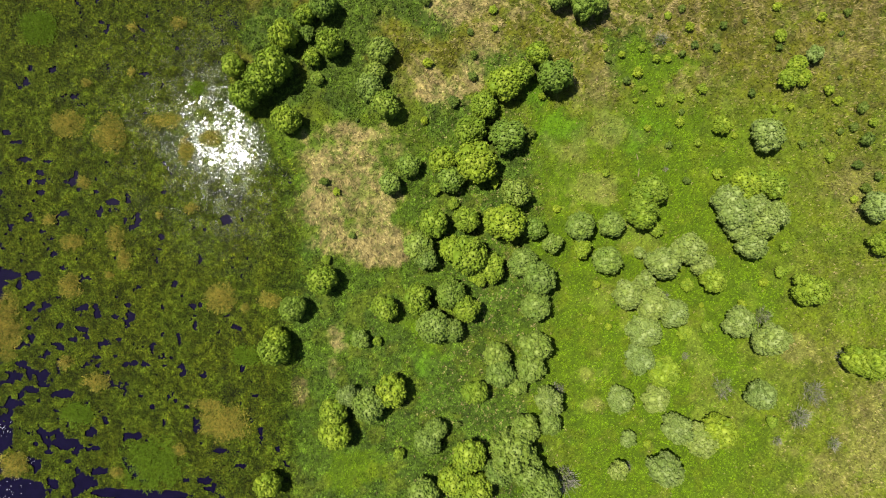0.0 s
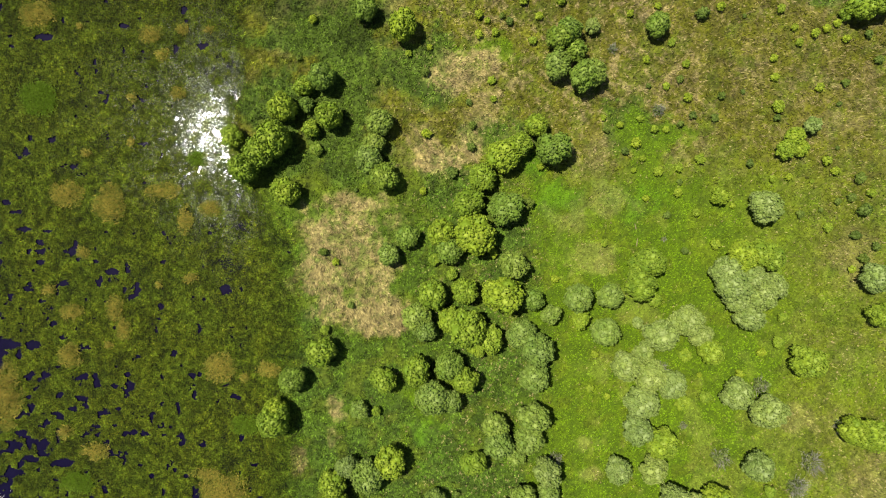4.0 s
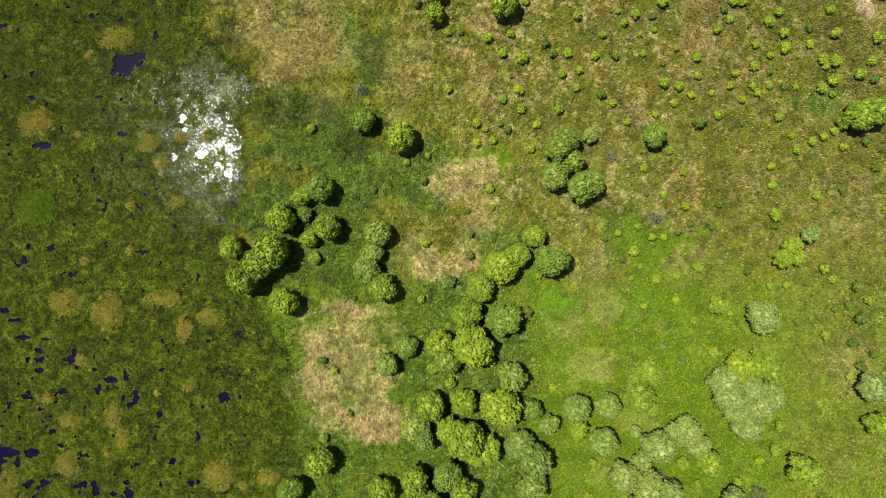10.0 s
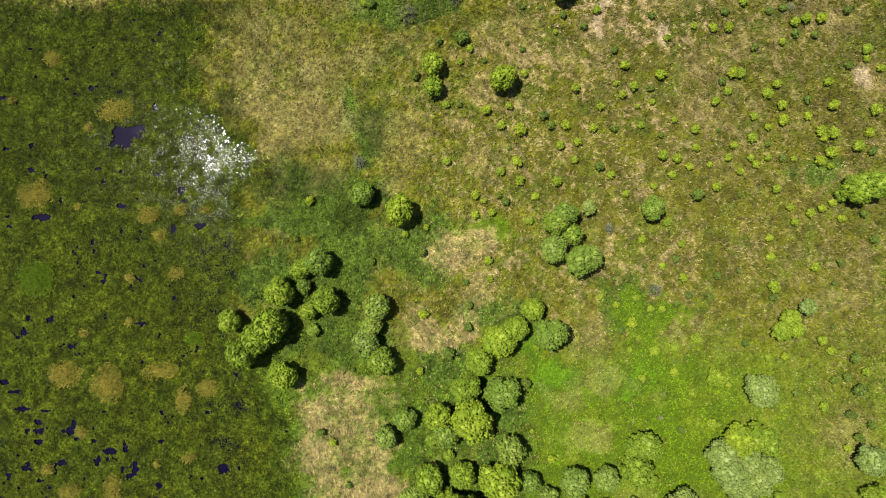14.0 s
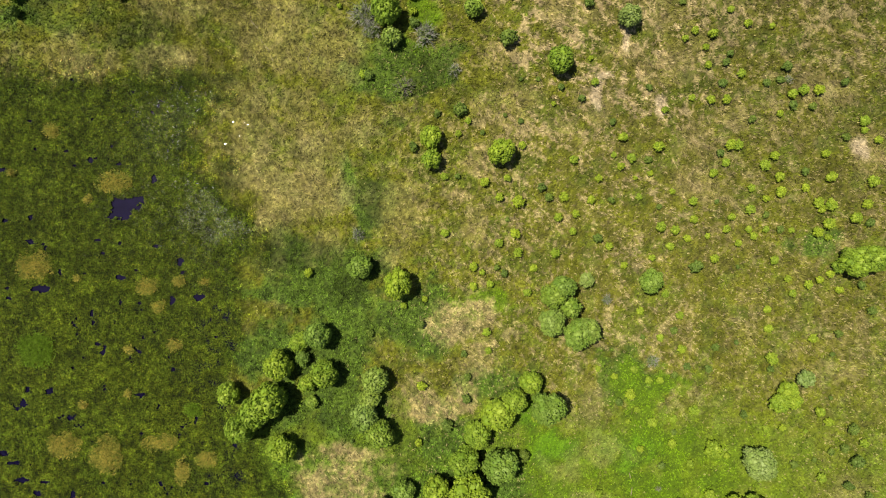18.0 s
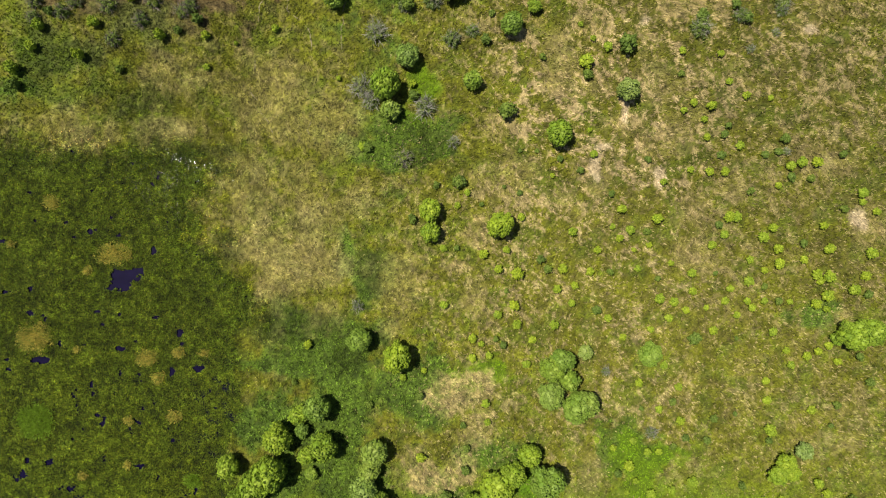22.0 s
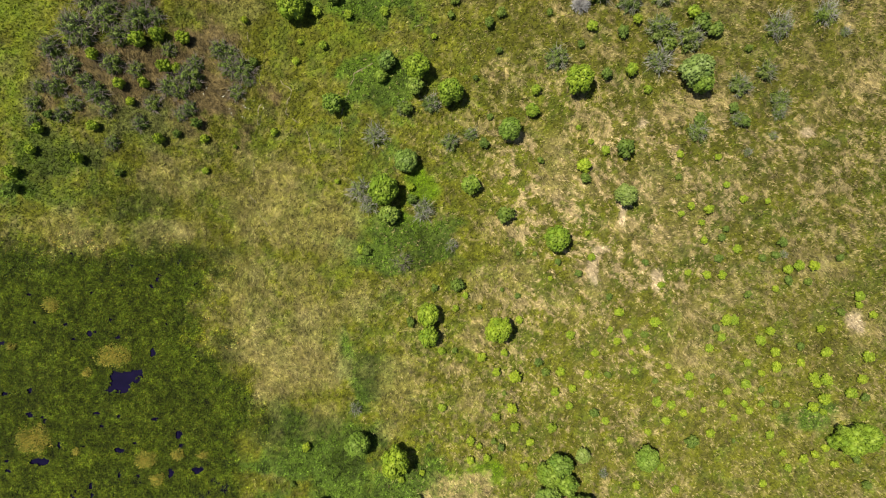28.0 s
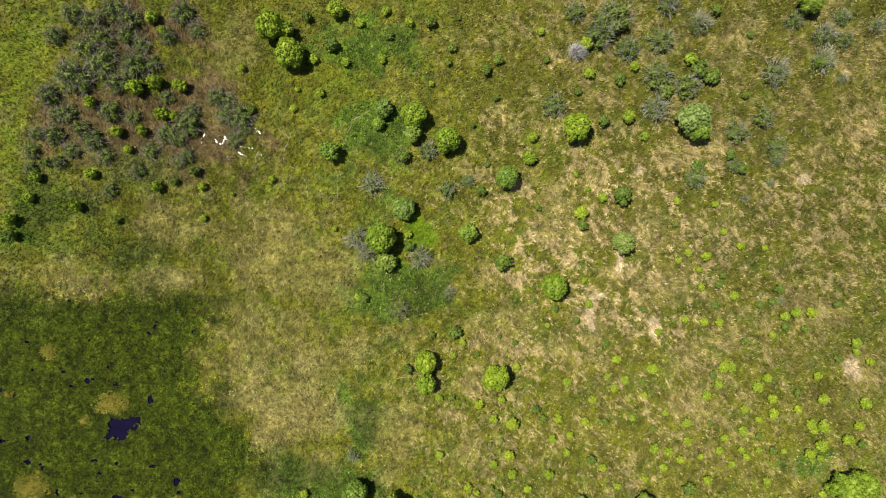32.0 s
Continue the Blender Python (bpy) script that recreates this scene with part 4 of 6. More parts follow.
def sedge(kind, x, y, rx, ry):
    """A tussock of sedge or a low thicket standing in the marsh."""
    seed = int(abs(x * 7 + y * 13)) + 5
    r = np.random.default_rng(seed)
    n = int(min(72 * rx * ry * 3.14, 5000)) + 20
    a, d = r.uniform(0, 6.283, n), np.sqrt(r.uniform(0, 1.25, n))
    px, py = np.cos(a) * d * rx, np.sin(a) * d * ry
    keep = d < 0.2 + 1.3 * fbm(px + x, py + y, 1.6, 151, 4) + r.normal(0, 0.16, n)
    px, py, d = px[keep], py[keep], d[keep]
    n = len(px)
    if kind == "dry":
        tone = np.array([0.212, 0.172, 0.027]) * (0.7 + 0.6 * fbm(px + x, py + y, 1.2, 161, 3))[:, None] * r.uniform(0.7, 1.4, n)[:, None]
        green = r.random(n) < 0.12 + 0.5 * d
        tone[green] *= np.array([0.42, 0.62, 0.4])
    else:
        tone = np.array([0.072, 0.118, 0.005]) * r.uniform(0.6, 1.5, n)[:, None]
    hump = 0.2 + 0.35 * np.maximum(1 - d, 0)
    vs, fs, tn = blades(px, py, hump, np.full(n, 0.42), r.uniform(0.5, 1.1, n), r.uniform(0, 6.283, n), np.full(n, 0.05), tone, 3, 1.0)
    me = mesh_from("sedge_tussock", vs, fs, MAT["grass"], tn)
    ob = new("sedge_tussock" if kind == "dry" else "fern_thicket", me)
    ob.location = (x, y, 0.0)
    if kind == "dry":
        tagged(ob, "tawny dry sedge tussock standing in the green marsh", "sedge tussock", "sedge tussocks")
    else:
        tagged(ob, "low leafy green thicket standing in the marsh", "thicket", "marsh thickets")


def trail(points):
    """A narrow trodden path."""
    pts = np.array(points, float)
    seg = np.hypot(*np.diff(pts, axis=0).T)
    along = np.concatenate([[0], np.cumsum(seg)])
    s = np.arange(0, along[-1], 0.35)
    x, y = np.interp(s, along, pts[:, 0]), np.interp(s, along, pts[:, 1])
    x, y = x + 1.5 * (fbm(s, s * 0 + x[0], 2.2, 171, 4) - 0.5), y + 0.6 * (fbm(s, s * 0 + y[0], 2.0, 172, 4) - 0.5)
    tx, ty = np.gradient(x), np.gradient(y)
    q = np.hypot(tx, ty) + 1e-6
    w = 0.01 + 0.24 * np.maximum(fbm(s, s * 0 + x[0], 1.1, 173, 3) - 0.36, 0)
    z = height(x, y) + np.where(w > 0.03, 0.09, -0.15)
    rim = []
    for side, drop in ((-1.6, -0.25), (-1, 0), (1, 0), (1.6, -0.25)):
        rim.append(np.stack([x - ty / q * w * side, y + tx / q * w * side, z + drop], -1))
    vs = np.stack(rim, 1).reshape(-1, 3)
    k = np.arange(len(s) - 1)
    fs = np.concatenate([np.stack([4 * k + c, 4 * k + c + 1, 4 * k + c + 5, 4 * k + c + 4], -1) for c in range(3)])
    tagged(new("footpath", mesh_from("footpath", vs, fs, MAT["soil"])), "narrow trodden pale earth trail through the grass", "footpath", kind="structure")


def puddle(x, y, rx, ry):
    n = 34
    a = np.arange(n) * 2 * np.pi / n
    k = np.clip(2.6 * (fbm(np.cos(a) * 1.6 + x, np.sin(a) * 1.6 + y, 0.6, 181, 3) - 0.3), 0.08, 1.3)
    z0 = max(foot(x, y), 0.0) + 0.12
    rim = np.stack([np.cos(a) * rx * k * 0.42, np.sin(a) * ry * k * 0.42, 0 * a], -1)
    low = rim * np.array([1.05, 1.05, 0]) - np.array([0, 0, 0.4])
    vs = np.vstack([[[0, 0, 0]], rim, low])
    i = np.arange(n)
    fs = np.vstack([np.stack([0 * i, i + 1, (i + 1) % n + 1], -1), np.stack([i + 1, i + 1 + n, (i + 1) % n + 1], -1), np.stack([(i + 1) % n + 1, i + 1 + n, (i + 1) % n + 1 + n], -1)])
    ob = new("puddle", mesh_from("puddle", vs, fs, MAT["puddle"]))
    ob.location = (x, y, z0)
    tagged(ob, "small shallow puddle shining in wet grass", "puddle", "puddles", kind="structure")


def rill(width, points):
    """A winding sliver of standing water in a rut."""
    pts = np.array(points, float)
    along = np.concatenate([[0], np.cumsum(np.hypot(*np.diff(pts, axis=0).T))])
    s = np.linspace(0, along[-1], int(along[-1] / 0.12) + 3)
    x, y = np.interp(s, along, pts[:, 0]), np.interp(s, along, pts[:, 1])
    x, y = x + 0.35 * (fbm(s, s * 0 + x[0], 0.7, 191, 3) - 0.5), y + 0.35 * (fbm(s, s * 0 + y[0], 0.7, 192, 3) - 0.5)
    tx, ty = np.gradient(x), np.gradient(y)
    q = np.hypot(tx, ty) + 1e-6
    w = 0.006 + 0.22 * width * np.clip(3.0 * fbm(s, s * 0 + y[0], 0.5, 193, 3) - 1.2, 0, 0.5) * np.sqrt(np.sin(np.pi * np.linspace(0.02, 0.98, len(s))))
    top = np.maximum(height(x, y), 0).max() + 0.1
    rim = [np.stack([x - ty / q * w * side, y + tx / q * w * side, top + 0 * x + drop], -1) for side, drop in ((-1.1, -0.35), (-1, 0), (1, 0), (1.1, -0.35))]
    k = np.arange(len(s) - 1)
    fs = np.concatenate([np.stack([4 * k + c, 4 * k + c + 1, 4 * k + c + 5, 4 * k + c + 4], -1) for c in range(3)])
    tagged(new("puddle", mesh_from("puddle", np.stack(rim, 1).reshape(-1, 3), fs, MAT["puddle"])), "narrow sliver of water shining in a muddy rut", "puddle", "puddles", kind="structure")


tree("Y", -27.39, 36.75, 2.69, 5.16)
tree("G", -23.61, 37.63, 1.44, 2.52)
tree("Y", -23.94, 40.53, 1.92, 3.81)
tree("G", -20.57, 41.83, 2.50, 5.09)
tree("Y", -22.72, 33.24, 1.73, 3.40)
tree("Y", -19.39, 35.27, 2.59, 5.27)
tree("G", -21.99, 29.82, 1.25, 1.88)
tree("Y", -36.29, 31.68, 2.11, 3.93)
tree("Y", -28.77, 30.99, 3.15, 7.05)
tree("Y", -31.32, 28.79, 2.75, 5.90)
tree("Y", -33.75, 26.20, 2.75, 6.00)
tree("Y", -26.97, 22.28, 2.69, 4.65)
tree("B", -10.65, 34.10, 2.50, 4.65)
tree("B", -11.88, 30.53, 2.11, 3.76)
tree("B", -12.59, 27.72, 2.59, 4.90)
tree("G", -9.94, 24.76, 2.69, 5.11)
tree("G", -5.89, 14.53, 2.21, 3.74)
tree("B", -9.23, 11.39, 2.11, 3.74)
tree("Y", -1.29, 10.50, 1.15, 1.84)
tree("Y", 16.25, 33.58, 2.11, 4.29)
tree("Y", 13.49, 30.41, 2.30, 4.55)
tree("Y", 10.52, 28.33, 3.07, 5.37)
tree("G", 19.19, 29.46, 3.17, 6.29)
tree("Y", 6.94, 24.55, 2.59, 4.51)
tree("Y", 4.67, 20.24, 2.88, 5.53)
tree("G", 10.99, 19.25, 3.26, 5.66)
tree("Y", 5.61, 14.80, 3.94, 6.64)
tree("Y", -0.20, 15.22, 2.50, 5.03)
tree("G", 1.27, 12.03, 2.50, 4.41)
tree("Y", 1.78, 7.83, 1.15, 1.81)
tree("B", 12.36, 9.63, 2.69, 5.53)
tree("Y", 10.42, 4.44, 3.55, 7.16)
tree("G", 15.80, 3.53, 2.11, 3.79)
tree("B", 18.93, 1.08, 1.92, 3.93)
tree("Y", 4.01, 4.98, 2.50, 4.72)
tree("B", 23.48, 4.00, 2.69, 5.22)
tree("B", 29.08, 4.21, 2.40, 4.23)
tree("Y", 24.13, 0.10, 1.92, 3.92)
tree("Y", 35.86, 10.23, 2.69, 5.23)
tree("Y", 33.74, 9.41, 1.92, 3.94)
tree("Y", 34.10, 6.12, 2.88, 5.83)
tree("Y", 37.20, 3.36, 1.34, 2.15)
tree("Y", 48.34, 21.56, 1.73, 3.15)
tree("F", 55.64, 19.49, 2.98, 5.21)
tree("Y", 61.38, 31.77, 1.92, 3.34)
tree("Y", 59.82, 29.61, 1.92, 3.29)
tree("Y", 62.64, 29.93, 1.54, 2.46)
tree("F", 64.60, 33.87, 1.63, 3.12)
tree("F", 74.99, 7.43, 2.69, 4.54)
tree("Y", 75.90, 1.08, 2.30, 4.47)
tree("Y", 51.74, 11.01, 2.88, 5.22)
tree("Y", 54.77, 11.52, 2.69, 4.85)
tree("Y", 56.79, 10.65, 2.30, 4.60)
tree("F", 48.87, 8.88, 2.69, 5.02)
tree("F", 49.82, 5.92, 3.26, 5.89)
tree("F", 54.52, 4.47, 3.07, 5.74)
tree("F", 56.91, 5.76, 2.50, 4.87)
tree("F", 51.30, 3.23, 2.50, 4.27)
tree("F", 52.84, 0.49, 2.50, 5.12)
tree("F", 53.30, 7.40, 2.60, 5.10)
tree("Y", 58.64, 8.04, 1.06, 1.59)
tree("Y", 59.80, 0.40, 0.96, 1.68)
tree("Y", -1.56, 4.48, 2.69, 5.39)
tree("B", -4.30, 0.59, 2.69, 4.55)
tree("B", -2.84, -1.86, 2.11, 4.19)
tree("Y", 1.57, 0.10, 2.40, 4.38)
tree("Y", 4.25, -1.06, 3.65, 6.95)
tree("Y", 6.00, -4.82, 1.92, 3.25)
tree("Y", 8.21, -3.32, 2.69, 4.58)
tree("B", 13.77, -2.34, 2.69, 4.72)
tree("B", 16.28, -4.75, 3.07, 6.28)
tree("B", 15.92, -9.87, 2.69, 4.73)
tree("G", 1.27, -7.69, 2.69, 5.30)
tree("Y", 4.00, -10.24, 2.50, 5.08)
tree("Y", -4.28, -8.47, 2.69, 5.49)
tree("B", -1.55, -13.02, 3.17, 5.76)
tree("B", 1.27, -13.81, 2.30, 4.19)
tree("Y", -10.07, -10.27, 2.40, 4.52)
tree("Y", -20.75, -5.26, 2.69, 5.32)
tree("Y", -20.45, -1.89, 0.96, 1.47)
tree("G", -25.79, -10.26, 2.40, 4.72)
tree("Y", -28.65, -17.19, 2.98, 5.91)
tree("Y", -28.79, -15.37, 2.11, 4.24)
tree("B", -14.39, -15.67, 1.73, 2.94)
tree("Y", -11.50, -16.16, 0.96, 1.74)
tree("Y", -8.97, -24.27, 2.98, 5.12)
tree("B", -12.55, -26.65, 3.07, 5.58)
tree("F", -16.37, -25.19, 2.11, 4.05)
tree("Y", -18.72, -27.99, 2.50, 5.07)
tree("Y", -18.51, -31.57, 2.88, 5.23)
tree("Y", -30.06, -40.51, 2.40, 4.88)
tree("Y", -7.63, -35.86, 1.15, 1.94)
tree("B", -2.64, -33.15, 2.50, 4.50)
tree("B", -1.18, -31.30, 2.11, 3.81)
tree("B", -3.32, -41.84, 2.88, 5.05)
tree("Y", 5.49, -24.69, 2.40, 4.12)
tree("B", 9.40, -18.30, 2.50, 4.35)
tree("B", 9.84, -21.34, 2.69, 5.23)
tree("B", 15.63, -16.60, 2.88, 5.94)
tree("B", 15.05, -20.42, 2.69, 4.70)
tree("B", 12.89, -23.52, 1.92, 3.27)
tree("F", 18.10, -25.98, 2.69, 5.53)
tree("B", 18.43, -30.10, 2.11, 3.99)
tree("B", 14.05, -30.64, 2.69, 4.95)
tree("Y", 4.48, -35.23, 3.07, 5.46)
tree("B", 11.64, -34.06, 4.03, 7.70)
tree("B", 9.83, -37.88, 2.69, 5.37)
tree("B", 14.19, -37.81, 3.07, 5.71)
tree("Y", 2.04, -39.28, 3.07, 5.67)
tree("Y", 5.75, -41.02, 3.07, 5.25)
tree("B", 16.99, -40.65, 3.46, 7.02)
tree("B", 28.16, -1.86, 2.69, 4.57)
tree("F", 34.37, -0.59, 1.15, 1.92)
tree("F", 37.44, -2.33, 3.07, 6.15)
tree("F", 41.97, 0.10, 3.07, 5.33)
tree("F", 44.67, -2.65, 2.11, 4.14)
tree("Y", 46.16, -5.27, 2.40, 4.90)
tree("Y", 42.65, -6.33, 1.25, 2.13)
tree("F", 31.75, -7.69, 2.69, 5.33)
tree("F", 35.65, -9.45, 3.07, 5.31)
tree("F", 39.32, -10.93, 2.69, 4.97)
tree("F", 34.18, -14.02, 3.07, 5.36)
tree("F", 34.93, -5.49, 1.92, 3.85)
tree("Y", 42.09, -14.62, 1.54, 2.45)
tree("Y", 46.16, -13.57, 1.15, 1.90)
tree("F", 50.44, -12.54, 2.78, 5.74)
tree("F", 55.86, -15.42, 3.07, 6.17)
tree("M", 56.11, -11.69, 1.73, 3.55)
tree("Y", 62.79, -6.90, 3.07, 5.71)
tree("Y", 59.04, -4.06, 1.15, 1.92)
tree("Y", 71.05, -19.03, 2.50, 4.89)
tree("Y", 73.96, -19.54, 3.07, 5.74)
tree("F", 33.78, -18.94, 2.69, 4.83)
tree("Y", 37.79, -21.04, 2.88, 5.30)
tree("F", 30.44, -25.84, 2.50, 4.35)
tree("F", 36.47, -25.81, 2.50, 4.56)
tree("M", 49.03, -24.37, 2.11, 4.35)
tree("F", 54.30, -24.91, 2.69, 5.50)
tree("Y", 57.54, -30.11, 1.15, 1.97)
tree("F", 40.01, -30.76, 2.88, 5.40)
tree("Y", 47.08, -31.22, 3.07, 5.57)
tree("F", 44.22, -32.83, 3.07, 5.29)
tree("F", 32.13, -32.92, 1.63, 2.92)
tree("F", 30.32, -38.17, 1.92, 3.80)
tree("F", 37.92, -37.72, 3.07, 6.18)
tree("Y", -0.91, 76.25, 2.11, 3.85)
tree("Y", -0.81, 72.40, 1.92, 3.81)
tree("G", -13.31, 53.72, 2.21, 4.37)
tree("Y", -6.58, 50.83, 2.78, 5.42)
tree("Y", 11.38, 73.63, 2.50, 4.83)
tree("G", 20.20, 48.60, 2.40, 4.90)
tree("G", 21.90, 50.10, 2.30, 4.70)
tree("G", 23.40, 46.60, 1.95, 4.60)
tree("G", 24.40, 42.00, 2.75, 5.60)
tree("B", 26.00, 42.70, 2.45, 5.20)
tree("B", 19.90, 44.00, 2.55, 4.90)
tree("F", 26.30, 51.20, 1.50, 2.60)
bush("b", 9.10, 11.40, 0.90, 1.2)
tree("G", 37.21, 51.06, 2.21, 4.30)
tree("Y", 72.74, 54.46, 2.88, 5.18)
tree("Y", 75.41, 54.96, 2.50, 5.10)
tree("Y", 70.98, 53.62, 1.34, 2.31)
tree("Y", -24.52, 130.28, 2.59, 4.94)
tree("B", -4.87, 103.37, 2.21, 3.74)
tree("Y", -8.67, 98.10, 2.88, 5.45)
tree("B", -7.77, 93.92, 1.92, 3.42)
tree("B", -8.08, 120.94, 1.73, 3.35)
tree("Y", -2.77, 119.77, 2.40, 4.47)
tree("G", -9.23, 118.52, 1.25, 2.21)
tree("Y", 2.98, 115.28, 2.40, 4.63)
tree("B", -3.29, 116.64, 1.73, 3.43)
tree("Y", 25.44, 117.43, 2.69, 4.89)
tree("G", 13.42, 108.80, 2.11, 4.07)
tree("F", 45.76, 118.79, 2.88, 5.66)
tree("G", 46.78, 116.97, 2.30, 4.60)
tree("G", 6.68, 99.01, 1.82, 3.32)
tree("F", 33.76, 97.17, 2.11, 4.23)
tree("Y", 21.49, 89.52, 2.40, 4.83)
tree("Y", 17.53, 112.29, 1.34, 2.32)
tree("G", -17.69, 113.39, 1.92, 3.94)
tree("Y", -27.76, 135.17, 2.69, 5.50)
tree("Y", -25.75, 134.84, 1.92, 3.61)
tree("Y", -24.65, 131.13, 2.30, 4.35)
tree("Y", -16.63, 138.66, 1.73, 3.02)
tree("G", 66.80, 139.10, 2.11, 4.23)

shrub("w", 38.31, 36.82, 1.40)
shrub("w", 70.49, -18.74, 1.60)
shrub("w", 64.75, -25.07, 2.40)
shrub("w", 62.35, -29.55, 2.20)
shrub("w", 58.78, -33.72, 1.00)
shrub("w", 68.58, -34.14, 1.40)
shrub("w", 21.27, -40.28, 2.80)
shrub("w", 42.61, -18.82, 0.80)
shrub("w", 32.21, -38.27, 1.10)
shrub("w", 38.46, -8.62, 1.60)
shrub("w", 19.93, -24.68, 1.60)
shrub("w", 39.27, 14.05, 0.60)
shrub("w", 46.20, -35.09, 1.60)
shrub("w", -13.81, 59.44, 1.40)
shrub("w", 30.17, 47.67, 1.10)
shrub("w", 62.40, 86.69, 1.00)
shrub("t", -63.34, 126.96, 3.80)
shrub("t", -58.51, 129.04, 3.40)
shrub("t", -52.16, 129.13, 3.00)
shrub("t", -43.00, 118.30, 3.20)
shrub("t", -33.75, 119.69, 2.80)
shrub("t", -36.00, 120.20, 2.60)
shrub("t", -59.77, 115.73, 2.60)
shrub("t", -66.48, 120.33, 2.00)
shrub("t", -37.82, 123.26, 2.40)
shrub("w", -10.29, 107.92, 2.70)
shrub("w", -12.78, 98.23, 2.80)
shrub("w", -11.32, 95.76, 2.20)
shrub("w", -1.80, 94.74, 2.50)
shrub("m", -0.31, 113.78, 2.20)
shrub("m", -5.34, 112.86, 1.60)
shrub("m", 22.16, 121.69, 2.80)
shrub("m", 6.72, 108.34, 1.60)
shrub("m", 3.00, 106.79, 2.00)
shrub("w", 40.09, 121.15, 3.00)
shrub("m", 40.48, 126.53, 3.50)
shrub("m", 45.57, 125.14, 3.00)
shrub("w", 61.53, 127.13, 3.00)
shrub("m", 59.29, 119.29, 2.20)
shrub("m", 54.69, 116.74, 2.50)
shrub("m", 61.79, 114.28, 2.20)
shrub("m", 54.39, 110.83, 1.80)
shrub("m", 47.22, 108.75, 2.40)
shrub("w", 70.08, 129.67, 2.80)
shrub("w", 73.69, 126.51, 1.20)
shrub("w", 56.13, 104.88, 1.00)
shrub("w", 61.68, 111.86, 1.60)
shrub("w", 60.67, 107.90, 1.00)
shrub("w", 3.20, 88.55, 1.40)
shrub("t", -46.78, 116.73, 2.60)
shrub("t", -43.42, 112.81, 2.00)
shrub("t", -66.84, 116.76, 2.40)
shrub("t", -52.00, 110.33, 1.80)
shrub("t", -63.98, 113.81, 2.00)
shrub("t", -71.00, 113.81, 2.00)
shrub("t", -57.02, 106.81, 1.80)
shrub("t", -34.90, 115.82, 2.00)
shrub("t", -44.98, 111.83, 1.80)
shrub("t", -5.60, 85.60, 2.20)
shrub("t", -70.15, 116.88, 1.60)
shrub("t", -61.77, 125.72, 2.60)
shrub("t", -55.83, 125.76, 2.40)
shrub("t", -67.76, 123.72, 2.60)
shrub("t", -64.84, 120.76, 2.40)
shrub("t", -56.77, 120.72, 2.60)
shrub("t", -49.94, 113.81, 2.00)
shrub("t", -44.93, 115.82, 2.00)
shrub("t", -61.90, 117.79, 2.20)
shrub("t", -53.89, 127.81, 2.20)
shrub("t", -57.96, 112.81, 2.00)
shrub("t", -66.06, 111.83, 1.80)
shrub("t", -42.42, 120.83, 2.00)
shrub("t", -71.15, 110.85, 1.60)
shrub("t", -35.94, 122.87, 1.80)
shrub("t", -32.97, 117.89, 1.60)
shrub("t", -52.95, 119.83, 2.00)
shrub("t", -46.98, 123.38, 1.80)
shrub("t", -55.81, 138.64, 2.80)
shrub("t", -59.75, 136.60, 3.00)
shrub("t", -53.99, 134.27, 2.20)
shrub("t", -51.49, 132.76, 2.20)
shrub("t", -43.81, 138.14, 2.80)
shrub("t", -61.24, 132.11, 3.00)
shrub("m", 25.72, 138.23, 2.40)
shrub("m", 32.44, 136.83, 4.20)
shrub("m", 30.08, 134.02, 3.40)
shrub("m", 35.17, 131.64, 2.80)
shrub("m", 41.13, 133.10, 3.00)
shrub("w", 47.72, 136.19, 2.60)
shrub("p", 26.26, 131.28, 1.75)
bush("b", 27.70, 132.60, 1.50, 1.2)
shrub("m", 64.93, 136.82, 2.00)
shrub("w", 70.24, 134.19, 2.60)
shrub("m", 73.97, 133.30, 2.00)
shrub("m", 73.47, 137.32, 2.00)
shrub("w", 79.58, 135.86, 1.80)
shrub("w", 42.21, 139.39, 2.60)
shrub("t", -41.50, 135.31, 2.00)
shrub("t", -57.44, 130.72, 2.40)
shrub("t", -64.45, 128.21, 2.40)
shrub("t", -49.48, 129.25, 2.20)
shrub("t", -58.31, 134.14, 2.80)
shrub("t", -66.53, 134.27, 2.20)
shrub("t", -53.37, 137.19, 2.60)
shrub("t", -46.52, 134.31, 2.00)
shrub("t", -63.45, 138.23, 2.40)

bush("d", -15.14, 22.71, 0.50, 1.15)
bush("b", -2.68, 32.60, 1.10, 1.15)
bush("b", -3.28, 22.53, 0.90, 1.15)
bush("d", -20.83, 11.80, 1.00, 1.15)
bush("b", -18.66, 10.03, 0.90, 1.15)
bush("d", -15.99, 2.38, 0.80, 1.15)
bush("d", -11.81, 41.99, 0.90, 1.15)
bush("d", -2.88, 43.44, 1.00, 1.15)
bush("b", 8.83, 42.05, 1.00, 1.15)
bush("d", 4.77, 38.15, 0.80, 1.15)
bush("b", 9.14, 38.74, 0.80, 1.15)
bush("d", 5.36, 34.15, 0.90, 1.15)
bush("d", 5.15, 30.32, 1.10, 1.15)
bush("d", 1.78, 25.80, 1.40, 1.15)
bush("b", 17.29, 26.72, 0.80, 1.15)
bush("b", 9.13, 11.81, 0.90, 1.15)
bush("d", 15.24, 20.28, 1.30, 1.15)
bush("b", 16.52, 11.84, 0.60, 1.15)
bush("b", 19.95, 7.05, 0.90, 1.15)
bush("b", 28.59, 13.40, 0.90, 1.15)
bush("b", 35.96, 21.26, 0.80, 1.15)
bush("b", 34.16, 30.99, 1.20, 1.15)
bush("b", 31.39, 34.17, 0.80, 1.15)
bush("b", 28.54, 35.50, 0.70, 1.15)
bush("d", 28.91, 33.28, 0.80, 1.15)
bush("d", 32.26, 29.58, 0.90, 1.15)
bush("b", 35.40, 28.24, 0.70, 1.15)
